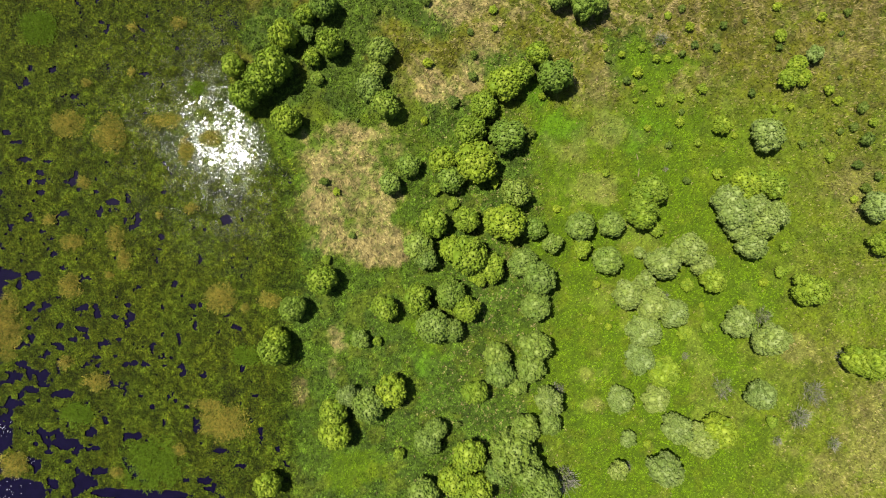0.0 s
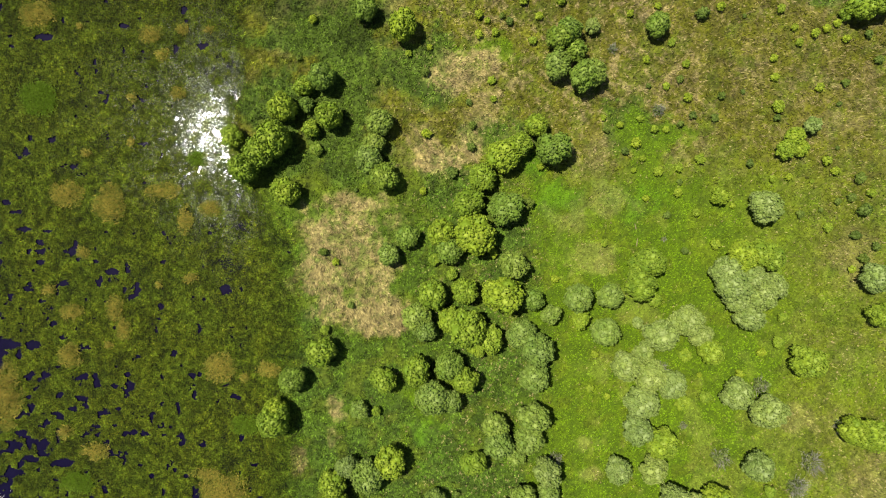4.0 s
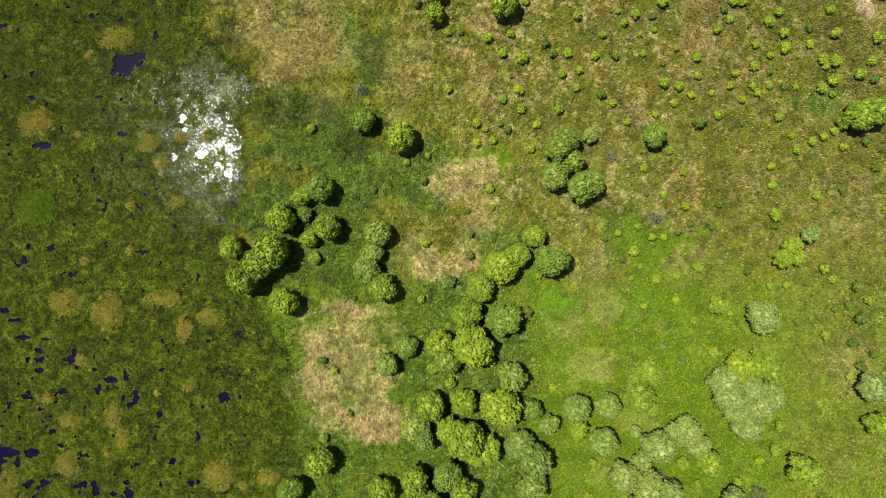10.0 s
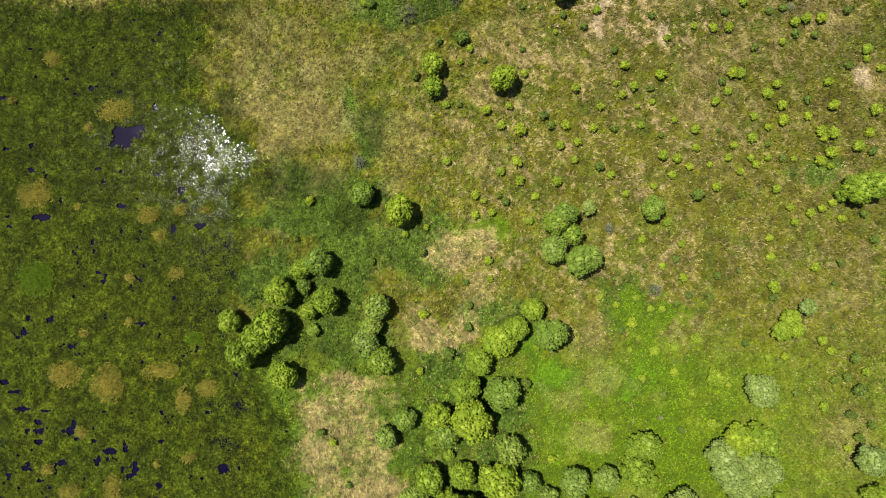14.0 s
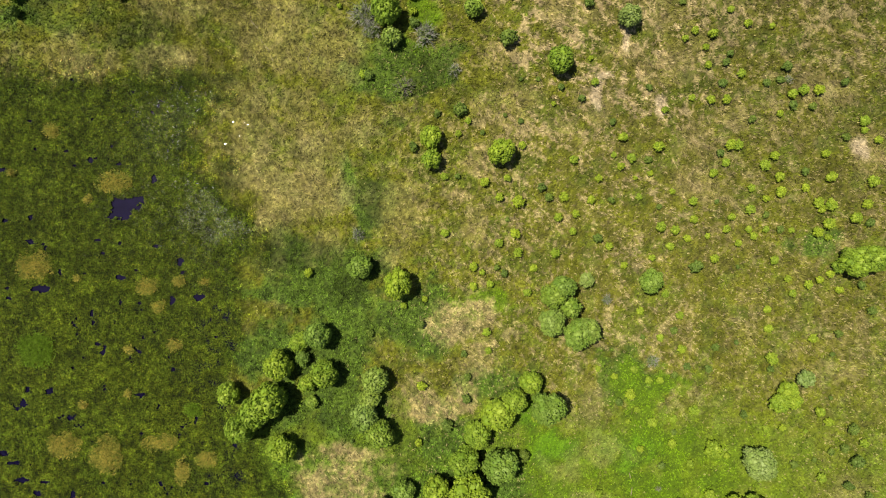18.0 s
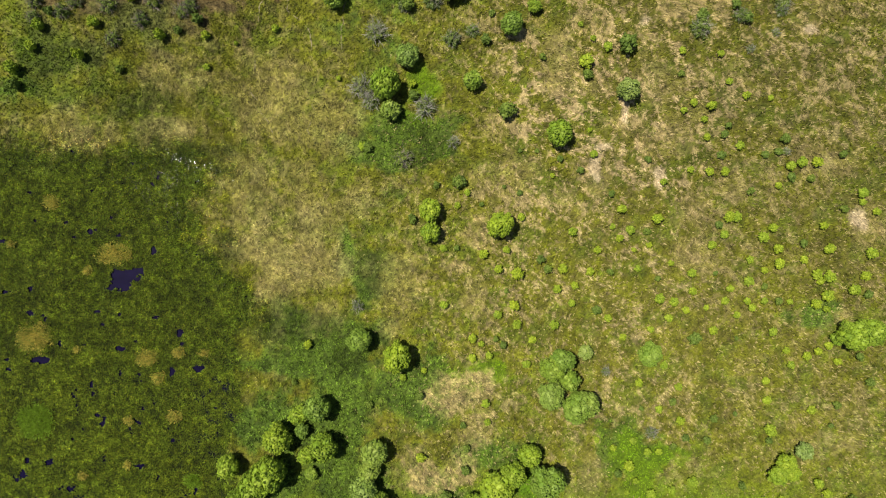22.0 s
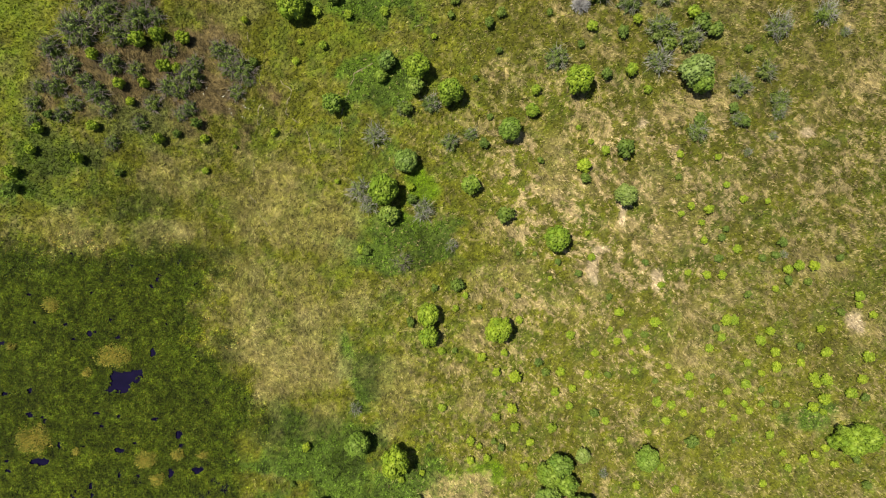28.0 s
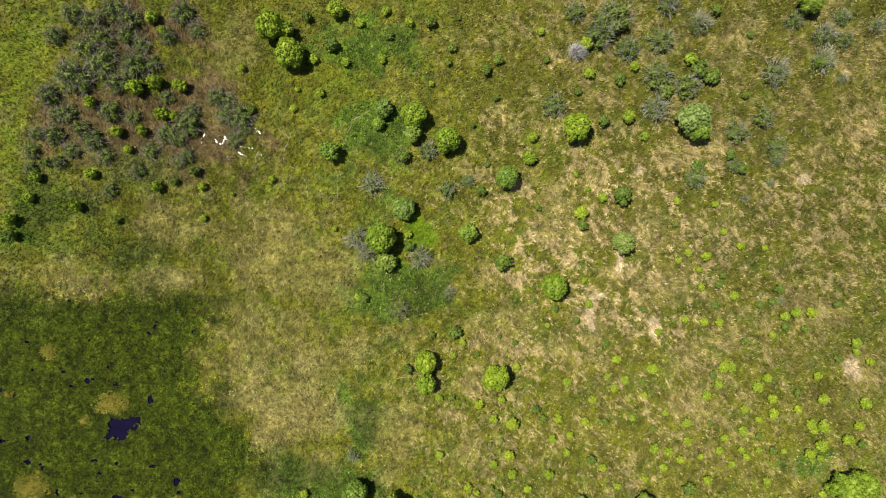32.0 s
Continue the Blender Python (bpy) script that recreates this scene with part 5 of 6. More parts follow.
bush("b", 34.97, 35.37, 0.80, 1.15)
bush("b", 37.42, 33.45, 0.90, 1.15)
bush("b", 39.54, 33.38, 0.80, 1.15)
bush("b", 38.05, 26.06, 1.10, 1.15)
bush("b", 33.83, 26.17, 0.60, 1.15)
bush("b", 41.76, 26.68, 1.00, 1.15)
bush("b", 41.56, 22.22, 1.00, 1.15)
bush("d", 41.96, 24.16, 0.70, 1.15)
bush("d", 39.71, 18.36, 0.90, 1.15)
bush("b", 44.77, 18.66, 0.90, 1.15)
bush("b", 45.45, 28.12, 1.20, 1.15)
bush("b", 51.30, 19.98, 0.70, 1.15)
bush("b", 48.12, 13.17, 1.20, 1.15)
bush("d", 42.78, 12.01, 0.90, 1.15)
bush("d", 36.42, 41.10, 0.60, 1.15)
bush("b", 39.51, 41.00, 0.90, 1.15)
bush("d", 41.89, 42.29, 0.90, 1.15)
bush("b", 43.24, 38.98, 1.00, 1.15)
bush("d", 44.27, 35.83, 0.90, 1.15)
bush("d", 48.04, 35.44, 0.90, 1.15)
bush("d", 49.23, 39.31, 0.90, 1.15)
bush("d", 53.14, 40.10, 0.60, 1.15)
bush("d", 42.02, 34.37, 0.80, 1.15)
bush("b", 58.62, 42.55, 1.00, 1.15)
bush("b", 59.02, 37.37, 1.40, 1.15)
bush("d", 59.01, 35.37, 0.80, 1.15)
bush("b", 66.55, 40.76, 1.00, 1.15)
bush("d", 71.07, 41.59, 0.90, 1.15)
bush("d", 70.15, 37.91, 0.60, 1.15)
bush("d", 54.20, 27.40, 0.90, 1.15)
bush("b", 58.22, 24.74, 0.80, 1.15)
bush("b", 61.10, 25.03, 0.80, 1.15)
bush("b", 65.33, 24.30, 0.50, 1.15)
bush("b", 67.59, 27.85, 1.10, 1.15)
bush("b", 69.23, 26.08, 1.00, 1.15)
bush("d", 69.81, 30.18, 0.50, 1.15)
bush("d", 73.51, 24.83, 1.30, 1.15)
bush("b", 75.48, 22.22, 1.00, 1.15)
bush("d", 72.01, 21.42, 1.00, 1.15)
bush("d", 69.74, 20.66, 0.80, 1.15)
bush("d", 74.08, 19.26, 1.50, 1.15)
bush("d", 63.13, 18.46, 0.90, 1.15)
bush("b", 67.98, 16.15, 1.10, 1.15)
bush("d", 66.87, 19.20, 0.60, 1.15)
bush("d", 72.64, 14.77, 1.10, 1.15)
bush("d", 76.47, 12.79, 1.00, 1.15)
bush("d", 74.03, 10.70, 1.10, 1.15)
bush("b", 72.26, 8.74, 0.90, 1.15)
bush("b", 26.90, -6.15, 0.90, 1.15)
bush("b", 26.11, -12.21, 0.90, 1.15)
bush("b", 29.11, -13.61, 0.80, 1.15)
bush("b", 45.38, -9.85, 0.60, 1.15)
bush("b", 52.37, -9.62, 1.00, 1.15)
bush("b", 56.14, -5.85, 1.00, 1.15)
bush("b", 35.83, -34.15, 0.90, 1.15)
bush("d", 2.58, -30.90, 0.80, 1.15)
bush("d", -4.12, 75.12, 0.90, 1.15)
bush("d", -12.08, 87.50, 1.20, 1.15)
bush("d", 0.17, 80.95, 0.80, 1.15)
bush("b", -22.58, 52.65, 1.00, 1.15)
bush("b", -5.83, 46.77, 0.80, 1.15)
bush("b", -2.13, 47.97, 0.70, 1.15)
bush("d", -25.13, 45.97, 0.70, 1.15)
bush("d", 4.05, 81.43, 1.50, 1.15)
bush("b", 5.67, 79.55, 0.80, 1.15)
bush("b", 3.87, 77.25, 0.80, 1.15)
bush("d", 8.18, 77.40, 0.60, 1.15)
bush("b", 15.25, 75.12, 0.90, 1.15)
bush("b", 12.55, 69.33, 0.90, 1.15)
bush("b", 8.54, 68.59, 1.10, 1.15)
bush("d", 3.77, 69.67, 0.70, 1.15)
bush("b", 1.37, 69.63, 0.90, 1.15)
bush("b", 1.47, 59.63, 1.00, 1.15)
bush("b", 11.14, 65.92, 1.00, 1.15)
bush("b", 14.39, 65.15, 1.40, 1.15)
bush("d", 18.63, 67.62, 1.00, 1.15)
bush("d", 19.82, 65.82, 1.00, 1.15)
bush("b", 22.50, 66.00, 1.10, 1.15)
bush("b", 21.52, 62.33, 1.00, 1.15)
bush("b", 24.63, 62.94, 0.90, 1.15)
bush("b", 27.31, 65.42, 1.00, 1.15)
bush("b", 24.13, 59.85, 0.90, 1.15)
bush("d", 28.48, 58.63, 1.10, 1.15)
bush("b", 30.52, 57.15, 0.90, 1.15)
bush("d", 30.95, 65.36, 0.80, 1.15)
bush("b", 33.15, 53.86, 0.80, 1.15)
bush("b", 24.31, 72.50, 1.00, 1.15)
bush("b", 28.73, 69.23, 0.90, 1.15)
bush("b", 13.92, 59.51, 1.20, 1.15)
bush("b", 11.04, 57.84, 1.00, 1.15)
bush("d", 12.58, 61.99, 0.60, 1.15)
bush("b", 14.33, 56.13, 1.10, 1.15)
bush("b", 21.00, 56.03, 1.10, 1.15)
bush("b", 6.56, 53.65, 1.00, 1.15)
bush("b", 6.46, 50.16, 1.00, 1.15)
bush("b", 8.07, 52.67, 0.70, 1.15)
bush("b", 9.46, 50.56, 0.90, 1.15)
bush("d", 11.95, 52.46, 0.90, 1.15)
bush("d", 10.67, 53.47, 0.70, 1.15)
bush("b", 17.14, 53.36, 0.90, 1.15)
bush("b", 16.03, 49.06, 1.00, 1.15)
bush("d", 45.58, 53.61, 1.50, 1.15)
bush("b", 49.06, 54.95, 1.00, 1.15)
bush("b", 40.51, 48.76, 0.90, 1.15)
bush("b", 36.01, 45.77, 0.90, 1.15)
bush("b", 43.00, 44.97, 0.90, 1.15)
bush("b", 38.14, 55.16, 0.80, 1.15)
bush("b", 41.31, 57.15, 0.90, 1.15)
bush("b", 39.61, 60.61, 1.20, 1.15)
bush("b", 42.14, 60.02, 1.10, 1.15)
bush("b", 45.50, 61.94, 0.90, 1.15)
bush("b", 44.30, 58.55, 0.90, 1.15)
bush("b", 48.07, 58.97, 0.70, 1.15)
bush("b", 45.36, 65.12, 1.00, 1.15)
bush("d", 49.71, 65.09, 0.60, 1.15)
bush("b", 52.29, 62.34, 0.90, 1.15)
bush("b", 51.29, 60.15, 0.90, 1.15)
bush("b", 53.43, 57.66, 0.80, 1.15)
bush("b", 55.50, 63.61, 1.10, 1.15)
bush("b", 55.33, 60.16, 0.80, 1.15)
bush("b", 56.08, 58.95, 0.90, 1.15)
bush("b", 58.33, 65.56, 0.80, 1.15)
bush("d", 58.33, 62.76, 0.80, 1.15)
bush("d", 60.78, 60.15, 0.90, 1.15)
bush("b", 58.33, 60.16, 0.80, 1.15)
bush("b", 62.88, 59.97, 0.70, 1.15)
bush("b", 60.83, 66.78, 1.20, 1.15)
bush("b", 60.58, 69.39, 1.10, 1.15)
bush("b", 55.78, 67.44, 0.90, 1.15)
bush("b", 58.14, 71.46, 1.20, 1.15)
bush("b", 59.73, 73.10, 1.00, 1.15)
bush("b", 51.96, 75.05, 1.20, 1.15)
bush("b", 53.40, 75.07, 1.10, 1.15)
bush("d", 50.29, 73.63, 0.90, 1.15)
bush("b", 51.25, 71.91, 1.00, 1.15)
bush("b", 48.96, 70.11, 1.00, 1.15)
bush("b", 39.22, 74.75, 1.20, 1.15)
bush("b", 32.99, 76.50, 1.00, 1.15)
bush("b", 34.46, 72.78, 1.10, 1.15)
bush("b", 31.47, 73.37, 0.70, 1.15)
bush("b", 32.62, 71.33, 0.90, 1.15)
bush("d", 37.51, 72.53, 0.90, 1.15)
bush("b", 37.87, 70.07, 0.70, 1.15)
bush("b", 35.20, 69.29, 0.60, 1.15)
bush("b", 41.77, 66.87, 0.70, 1.15)
bush("b", 35.84, 65.96, 0.80, 1.15)
bush("d", 39.47, 64.17, 0.70, 1.15)
bush("d", 31.25, 79.25, 0.80, 1.15)
bush("b", 40.44, 81.34, 0.80, 1.15)
bush("d", 37.74, 85.34, 0.80, 1.15)
bush("b", 28.13, 86.31, 0.90, 1.15)
bush("d", 25.73, 83.41, 0.90, 1.15)
bush("d", 22.15, 85.44, 0.80, 1.15)
bush("b", 20.79, 82.51, 0.60, 1.15)
bush("d", 14.97, 79.48, 0.70, 1.15)
bush("d", 12.19, 80.53, 0.50, 1.15)
bush("d", 18.08, 86.91, 0.60, 1.15)
bush("d", 15.09, 86.95, 0.50, 1.15)
bush("b", 45.34, 83.54, 0.80, 1.15)
bush("b", 48.56, 83.08, 1.00, 1.15)
bush("b", 51.25, 83.08, 1.00, 1.15)
bush("d", 50.75, 86.07, 1.00, 1.15)
bush("d", 58.48, 86.11, 0.90, 1.15)
bush("d", 60.98, 86.61, 0.90, 1.15)
bush("b", 62.97, 84.04, 1.10, 1.15)
bush("b", 64.91, 84.71, 1.20, 1.15)
bush("b", 67.60, 84.71, 1.20, 1.15)
bush("d", 63.22, 82.08, 1.00, 1.15)
bush("d", 66.57, 81.81, 0.90, 1.15)
bush("d", 55.88, 79.62, 0.90, 1.15)
bush("b", 60.83, 80.65, 0.80, 1.15)
bush("d", 72.26, 86.11, 0.90, 1.15)
bush("b", 75.77, 79.23, 1.20, 1.15)
bush("b", 75.82, 77.65, 0.80, 1.15)
bush("d", 72.46, 76.42, 0.90, 1.15)
bush("b", 78.25, 75.92, 0.90, 1.15)
bush("b", 68.76, 73.43, 0.90, 1.15)
bush("d", 65.27, 70.33, 0.90, 1.15)
bush("b", 69.69, 69.37, 1.20, 1.15)
bush("b", 65.27, 67.44, 0.90, 1.15)
bush("b", 67.50, 64.79, 1.20, 1.15)
bush("b", 69.64, 64.47, 1.30, 1.15)
bush("b", 68.27, 63.64, 0.90, 1.15)
bush("b", 69.34, 61.09, 1.30, 1.15)
bush("b", 67.30, 59.61, 1.20, 1.15)
bush("b", 69.32, 58.66, 0.80, 1.15)
bush("b", 74.08, 62.10, 1.20, 1.15)
bush("d", 76.69, 61.33, 1.00, 1.15)
bush("b", 76.13, 64.61, 1.10, 1.15)
bush("b", 77.20, 68.55, 1.30, 1.15)
bush("b", 59.73, 54.65, 1.00, 1.15)
bush("b", 69.76, 52.16, 0.90, 1.15)
bush("b", 67.77, 51.16, 0.90, 1.15)
bush("b", 65.72, 50.36, 1.00, 1.15)
bush("b", 62.12, 51.37, 0.80, 1.15)
bush("b", 62.97, 48.76, 0.90, 1.15)
bush("b", 71.26, 49.36, 0.90, 1.15)
bush("d", 75.25, 50.16, 0.90, 1.15)
bush("d", 76.99, 45.67, 1.00, 1.15)
bush("b", 58.48, 45.97, 0.90, 1.15)
bush("d", 53.46, 53.49, 0.50, 1.15)
bush("d", 4.40, 81.43, 1.40, 1.15)
bush("d", -4.81, 112.77, 1.50, 1.15)
bush("d", 41.64, 124.20, 1.80, 1.15)
bush("d", 47.56, 127.63, 2.00, 1.15)
bush("d", 53.38, 112.83, 1.20, 1.15)
bush("d", 55.39, 110.32, 1.20, 1.15)
bush("d", 47.29, 110.79, 1.40, 1.15)
bush("d", 61.91, 112.83, 1.20, 1.15)
bush("d", 69.33, 129.33, 1.40, 1.15)
bush("d", -3.82, 96.78, 1.20, 1.15)
bush("d", 0.18, 80.69, 0.70, 1.15)
bush("d", -4.03, 74.68, 1.00, 1.15)
bush("b", -52.12, 124.88, 1.80, 1.6)
bush("b", -48.57, 125.76, 1.60, 1.6)
bush("b", -44.14, 125.21, 1.50, 1.6)
bush("b", -60.22, 122.40, 1.30, 1.6)
bush("b", -47.33, 120.13, 1.50, 1.6)
bush("b", -45.09, 119.74, 1.20, 1.6)
bush("b", -55.43, 117.20, 1.30, 1.6)
bush("b", -50.99, 117.24, 1.20, 1.6)
bush("b", -53.62, 114.10, 1.00, 1.6)
bush("d", -68.15, 111.79, 1.00, 1.6)
bush("b", -69.99, 109.24, 1.20, 1.6)
bush("b", -60.29, 109.74, 1.20, 1.6)
bush("b", -48.49, 107.44, 1.20, 1.6)
bush("b", -40.59, 107.48, 1.00, 1.6)
bush("d", -45.45, 108.31, 0.90, 1.6)
bush("d", -41.80, 110.24, 1.20, 1.6)
bush("b", -62.79, 103.94, 1.20, 1.6)
bush("d", -55.69, 101.49, 0.90, 1.6)
bush("b", -71.37, 105.56, 1.10, 1.6)
bush("b", -74.61, 101.71, 1.40, 1.6)
bush("d", -74.29, 98.74, 1.20, 1.6)
bush("b", -40.49, 101.80, 0.80, 1.6)
bush("b", -28.28, 108.67, 0.90, 1.15)
bush("b", -35.29, 106.08, 0.50, 1.6)
bush("d", -31.87, 121.11, 1.00, 1.6)
bush("b", -24.46, 121.35, 0.90, 1.15)
bush("b", -19.62, 124.13, 1.00, 1.15)
bush("b", -23.72, 124.76, 0.60, 1.15)
bush("b", -15.09, 129.46, 1.00, 1.15)
bush("b", -8.65, 130.13, 1.10, 1.15)
bush("b", 0.18, 125.73, 0.70, 1.15)
bush("b", -17.16, 99.85, 0.60, 1.15)
bush("b", -20.89, 130.10, 1.20, 1.15)
bush("b", -12.88, 87.74, 1.00, 1.15)
bush("b", -4.04, 98.81, 0.90, 1.15)
bush("d", 3.20, 129.50, 0.90, 1.15)
bush("d", 10.03, 128.09, 1.20, 1.15)
bush("d", 12.23, 129.90, 1.20, 1.15)
bush("d", 20.83, 130.03, 0.80, 1.15)
bush("b", 28.27, 127.35, 1.30, 1.15)
bush("d", 33.76, 126.32, 1.40, 1.15)
bush("b", 36.35, 128.62, 1.10, 1.15)
bush("d", 11.76, 123.19, 0.80, 1.15)
bush("d", 7.54, 118.28, 0.70, 1.15)
bush("d", 26.34, 124.26, 0.90, 1.15)
bush("d", 30.78, 118.83, 1.30, 1.15)
bush("b", 35.23, 119.58, 1.50, 1.15)
bush("b", 38.19, 116.19, 1.00, 1.15)
bush("b", 18.26, 116.05, 1.20, 1.15)
bush("d", 10.05, 111.41, 0.80, 1.15)
bush("d", 9.02, 106.61, 1.20, 1.15)
bush("d", 50.13, 126.69, 1.80, 1.15)
bush("b", 46.28, 129.83, 1.40, 1.15)
bush("d", 56.22, 123.46, 0.90, 1.15)
bush("d", 12.66, 93.73, 2.00, 1.15)
bush("d", 19.12, 103.55, 0.80, 1.15)
bush("b", 26.68, 102.54, 1.70, 1.15)
bush("d", 26.99, 100.29, 1.20, 1.15)
bush("d", 33.87, 105.48, 2.10, 1.15)
bush("b", 30.62, 105.32, 1.10, 1.15)
bush("b", 28.10, 106.89, 0.70, 1.15)
bush("b", 25.90, 109.43, 0.60, 1.15)
bush("b", 43.95, 104.65, 0.90, 1.15)
bush("b", 50.73, 104.06, 0.80, 1.15)
bush("d", 43.78, 100.63, 0.80, 1.15)
bush("b", 52.24, 99.12, 0.80, 1.15)
bush("b", 55.12, 96.60, 0.90, 1.15)
bush("b", 59.64, 96.21, 0.70, 1.15)
bush("b", 45.86, 95.39, 0.90, 1.15)
bush("b", 48.90, 94.77, 1.10, 1.15)
bush("b", 44.09, 93.99, 0.80, 1.15)
bush("b", 47.71, 92.38, 0.80, 1.15)
bush("d", 52.04, 91.27, 0.80, 1.15)
bush("d", 51.29, 89.76, 0.90, 1.15)
bush("b", 48.21, 89.25, 0.80, 1.15)
bush("d", 61.96, 88.95, 1.10, 1.15)
bush("b", 27.41, 90.57, 0.60, 1.15)
bush("b", 53.97, 87.74, 1.00, 1.15)
bush("b", -49.21, 137.36, 1.50, 1.6)
bush("b", -47.44, 135.04, 1.10, 1.6)
bush("d", -21.97, 137.60, 1.10, 1.15)
bush("d", -17.56, 132.52, 1.60, 1.15)
bush("b", -12.61, 136.59, 1.10, 1.15)
bush("b", -7.89, 138.64, 1.00, 1.15)
bush("b", -3.66, 136.62, 1.00, 1.15)
bush("d", 0.17, 136.52, 1.30, 1.15)
bush("d", -7.19, 134.21, 1.00, 1.15)
bush("d", 5.21, 137.56, 0.60, 1.15)
bush("d", 3.89, 132.16, 1.10, 1.15)
bush("b", 19.81, 134.94, 0.90, 1.15)
bush("d", 57.13, 134.27, 0.80, 1.15)
bush("d", 50.92, 138.57, 1.20, 1.15)
bush("b", -33.53, 128.54, 0.80, 1.6)

sedge("dry", -66.3, 22.1, 3.0, 2.6)
sedge("dry", -58.9, 20.1, 2.7, 3.6)
sedge("dry", -49.6, 22.6, 3.2, 1.6)
sedge("dry", -45.4, 17.6, 1.5, 2.6)
sedge("dry", -40.9, 19.6, 2.0, 1.4)
sedge("dry", -63.4, 11.6, 1.3, 1.2)
sedge("dry", -44.4, 7.1, 1.4, 1.2)
sedge("dry", -69.6, 5.1, 1.4, 1.2)
sedge("dry", -57.9, 1.9, 1.8, 2.2)
sedge("dry", -56.3, -1.9, 1.5, 1.7)
sedge("dry", -58.9, -4.6, 0.8, 0.9)
sedge("dry", -65.9, -6.4, 2.4, 2.2)
sedge("dry", -65.3, 1.1, 2.0, 1.6)
sedge("dry", -39.4, -8.4, 2.8, 2.7)
sedge("dry", -30.7, -8.9, 2.1, 1.5)
sedge("dry", -77.2, -13.4, 3.2, 6.0)
sedge("dry", -66.4, -19.9, 1.5, 1.4)
sedge("dry", -61.4, -23.4, 2.6, 1.8)
sedge("dry", -41.4, -27.4, 3.0, 1.2)
sedge("dry", -38.4, -30.7, 4.6, 3.4)
sedge("dry", -75.6, -37.9, 2.8, 2.4)
sedge("dry", -46.4, -35.4, 1.4, 1.2)
sedge("dry", -46.6, 39.9, 1.4, 1.4)
sedge("dry", -54.7, 39.1, 0.9, 0.9)
sedge("dry", -62.9, 29.3, 1.0, 0.9)
sedge("dry", -54.9, 31.1, 0.9, 0.9)
sedge("dry", -49.9, 6.1, 0.7, 0.8)
sedge("dry", -34.9, -10.4, 0.8, 0.7)
sedge("dry", -57.4, -39.4, 1.4, 1.0)
sedge("dry", -68.3, 77.9, 1.5, 1.7)
sedge("dry", -57.5, 68.8, 3.2, 2.0)
sedge("dry", -71.5, 53.7, 3.3, 2.8)
sedge("dry", -51.4, 50.2, 2.2, 1.5)
sedge("dry", -45.9, 51.2, 1.1, 1.2)
sedge("dry", -49.4, 46.7, 1.3, 1.2)
sedge("dry", -41.4, 51.0, 1.1, 0.9)
sedge("dry", -62.0, 65.8, 0.9, 0.9)
sedge("dry", -64.0, 51.7, 0.7, 0.7)
sedge("dry", -75.6, 70.5, 0.9, 0.6)
sedge("green", -71.4, 39.1, 3.6, 3.4)
sedge("green", -51.4, -37.9, 6.0, 4.8)
sedge("green", -34.4, -18.9, 3.0, 2.0)
sedge("green", -43.4, 28.1, 1.6, 1.4)
sedge("green", -64.4, -28.9, 3.0, 2.4)
trail([(34.7, 19.1), (34.5, 16.6), (34.8, 14.6), (34.4, 12.3)])
trail([(-30.2, 123.2), (-31.0, 119.2), (-30.4, 115.1), (-31.4, 111.1), (-31.2, 107.0), (-32.0, 102.9), (-33.3, 98.9), (-30.7, 93.8), (-29.0, 89.3)])
trail([(-6.9, 125.2), (-9.8, 121.7), (-14.0, 119.2), (-15.8, 114.1), (-16.5, 109.0), (-17.1, 104.0), (-17.9, 99.9)])
trail([(-27.2, 118.1), (-25.7, 116.1), (-26.4, 112.1), (-22.6, 109.0), (-22.1, 105.0)])
trail([(-22.6, 96.9), (-21.6, 93.8), (-23.1, 90.8), (-21.6, 87.7)])
trail([(-48.5, 99.9), (-48.7, 97.4)])
trail([(-0.8, 128.3), (-6.9, 126.3)])
trail([(-39.4, 139.8), (-39.7, 136.7), (-39.1, 133.7)])
trail([(-32.8, 130.7), (-33.2, 127.6), (-32.8, 124.6)])
puddle(-45.9, 67.1, 0.7, 0.8)
puddle(-46.7, 68.3, 0.4, 0.6)
puddle(-37.7, 63.3, 1.0, 0.8)
puddle(-38.4, 62.5, 0.6, 0.5)
puddle(-39.9, 63.8, 0.4, 0.5)
puddle(-36.8, 60.8, 0.5, 0.4)
puddle(-36.1, 79.5, 0.4, 0.3)
puddle(-34.4, 79.8, 0.6, 0.3)
puddle(-35.1, 77.0, 0.3, 0.3)
puddle(-44.7, 86.1, 0.4, 0.3)
puddle(-41.2, 84.6, 0.4, 0.6)
puddle(-33.6, 79.0, 0.4, 0.3)
puddle(-37.6, 75.5, 0.4, 0.3)
speck = random.Random(12)
for k in range(34):
    px = speck.gauss(-43.0, 2.4) if k < 14 else speck.gauss(-32.5, 2.6)
    py = 87.5 - 0.5 * (px + 43.0) + speck.gauss(0, 1.1) if k < 14 else 81.5 + speck.gauss(0, 1.5)
    puddle(px, py, speck.uniform(0.08, 0.26), speck.uniform(0.07, 0.2))
rill(0.20, [(-32.59, 123.30), (-31.88, 121.98), (-30.86, 120.97), (-29.65, 119.85)])
rill(0.15, [(-34.92, 121.98), (-33.91, 121.58), (-33.20, 121.27)])
rill(0.16, [(-31.88, 118.74), (-31.47, 117.92), (-31.07, 117.11)])
rill(0.30, [(-30.97, 117.62), (-30.25, 116.71), (-30.05, 115.69), (-30.15, 114.58)])
rill(0.22, [(-30.15, 113.56), (-30.66, 112.14), (-30.97, 110.82), (-31.27, 109.40)])
rill(0.20, [(-28.53, 118.94), (-27.62, 118.74), (-26.80, 118.23), (-26.09, 117.52), (-25.38, 116.81)])
rill(0.16, [(-41.72, 120.66), (-41.22, 119.75), (-40.81, 119.45)])
rill(0.15, [(-40.40, 119.35), (-39.79, 118.53)])
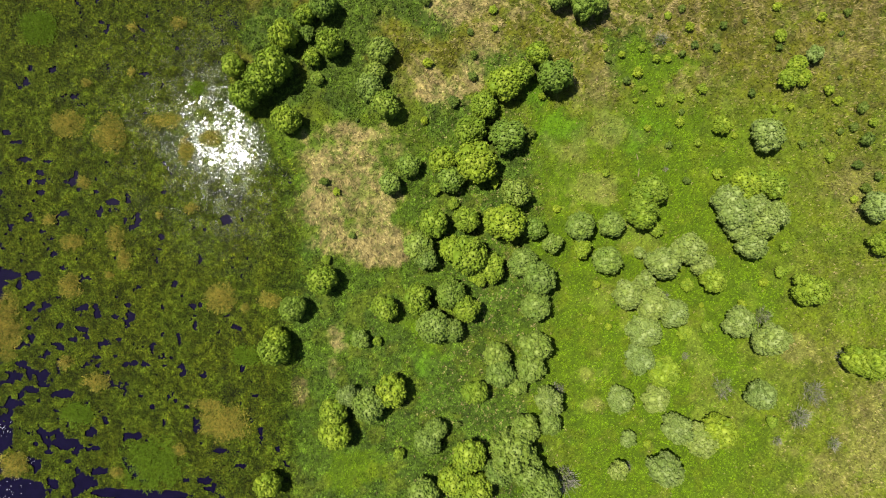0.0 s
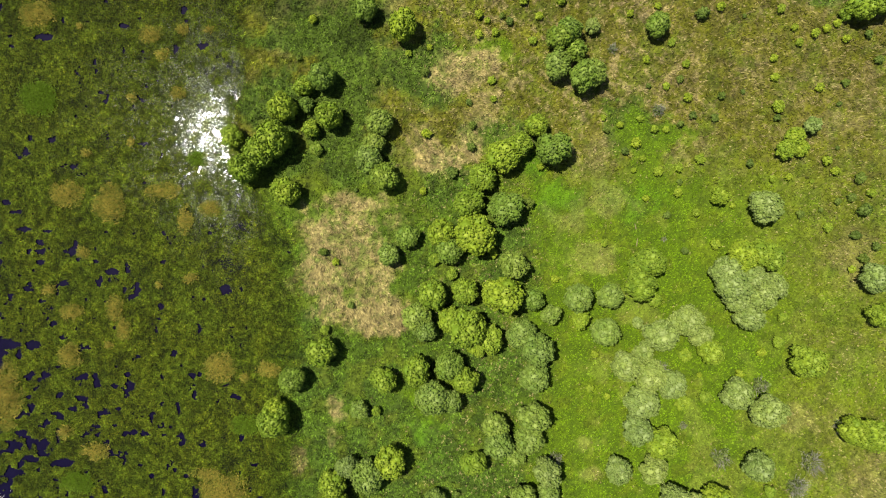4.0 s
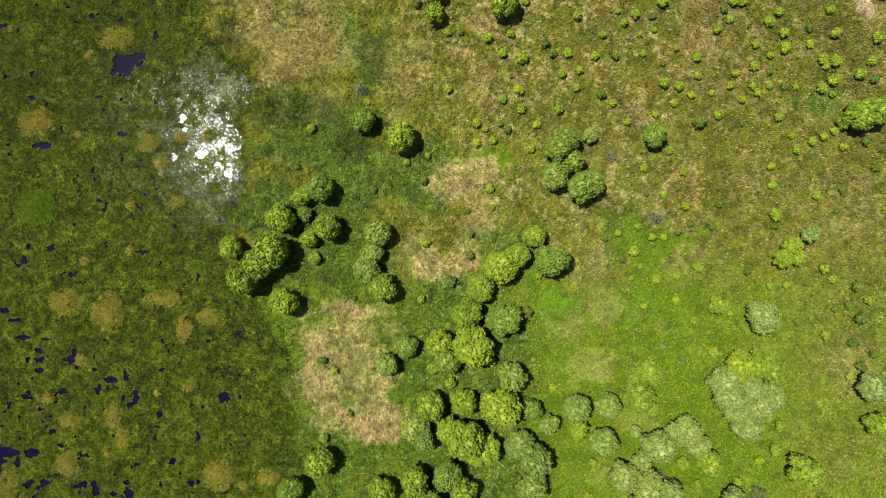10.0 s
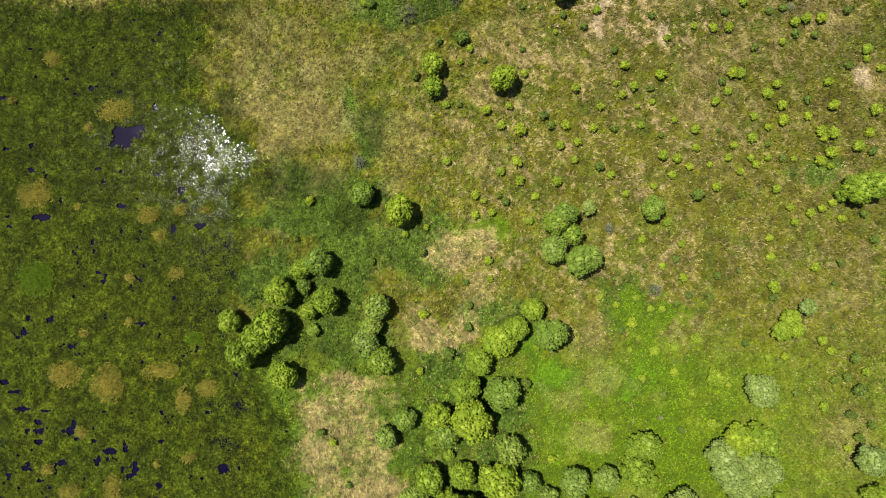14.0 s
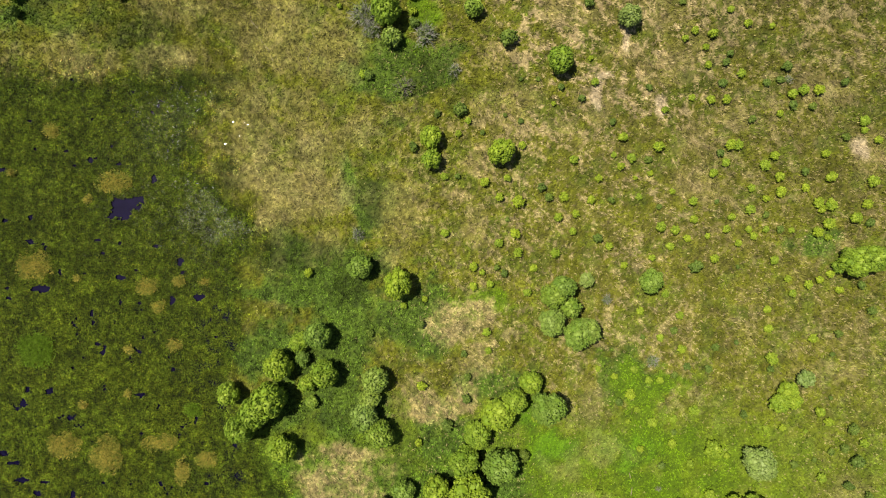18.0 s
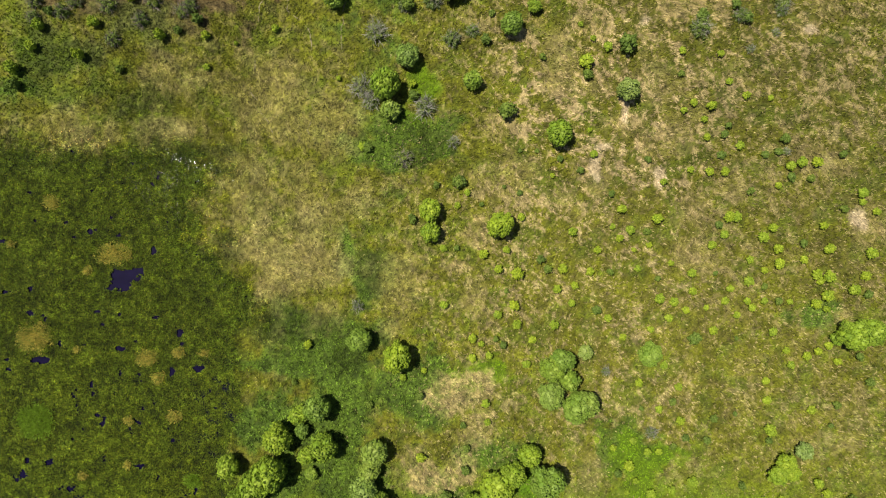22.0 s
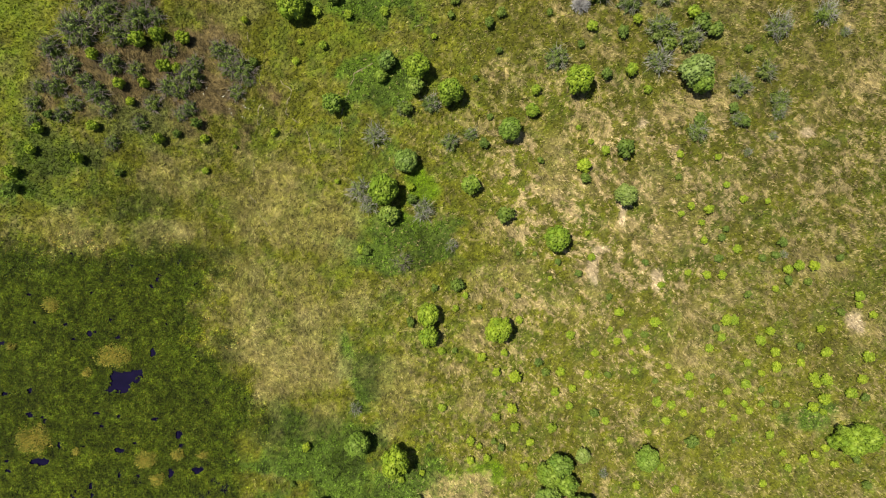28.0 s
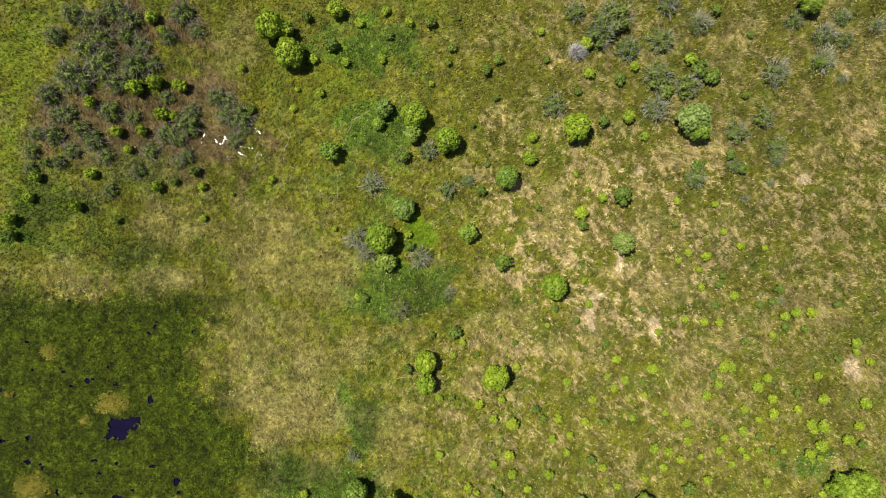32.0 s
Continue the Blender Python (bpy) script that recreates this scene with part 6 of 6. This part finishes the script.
rill(0.30, [(-40.30, 117.32), (-40.91, 116.20), (-41.01, 115.08)])
rill(0.26, [(-38.68, 116.30), (-38.27, 115.39), (-37.46, 115.08), (-37.05, 115.89)])
rill(0.30, [(-36.95, 116.50), (-36.45, 115.69), (-35.74, 115.39)])
rill(0.15, [(-35.84, 113.46), (-35.13, 113.86)])
rill(0.16, [(-34.52, 113.76), (-33.71, 113.15), (-32.79, 112.75)])
rill(0.13, [(-36.65, 113.15), (-36.04, 112.14), (-35.63, 111.12)])
rill(0.14, [(-32.89, 125.84), (-32.39, 125.23)])
rill(0.13, [(-34.42, 111.63), (-33.71, 111.23)])
rill(0.13, [(-43.14, 112.65), (-42.53, 113.46)])
rill(0.12, [(-44.06, 122.19), (-43.25, 122.59)])
rill(0.12, [(-24.77, 115.69), (-25.59, 114.47), (-25.99, 113.46)])
rill(0.12, [(-34.11, 114.68), (-32.39, 114.37), (-31.07, 114.47)])
rill(0.30, [(-46.10, 68.01), (-45.50, 67.10), (-45.70, 66.30)])
rill(0.20, [(-38.56, 62.98), (-37.65, 63.38), (-36.85, 63.08)])
rill(0.20, [(-39.87, 64.29), (-39.26, 63.48)])


def water_lilies():
    r = np.random.default_rng(77)
    spots = [(-77.0, -42.0, 5.0), (-75.0, -38.0, 4.0), (-77.5, -32.0, 1.5), (-77.0, -44.0, 3.0)]
    vs, fs = [], []
    for cx, cy, d in spots:
        for k in range(24):
            x, y, s = cx + r.normal(0, d * 0.5), cy + r.normal(0, d * 0.4), r.uniform(0.035, 0.075)
            for p in range(5):
                a = p * 1.2566 + r.uniform(0, 1)
                c, q = math.cos(a), math.sin(a)
                fs.append((len(vs), len(vs) + 1, len(vs) + 2))
                vs += [(x, y, 0.02), (x + (c - 0.4 * q) * s, y + (q + 0.4 * c) * s, 0.08), (x + (c + 0.4 * q) * s, y + (q - 0.4 * c) * s, 0.08)]
    tagged(new("water_lilies", mesh_from("water_lilies", vs, fs, MAT["petal"])), "scattered white water lily flowers on dark water", "water lilies", kind="stuff")


water_lilies()
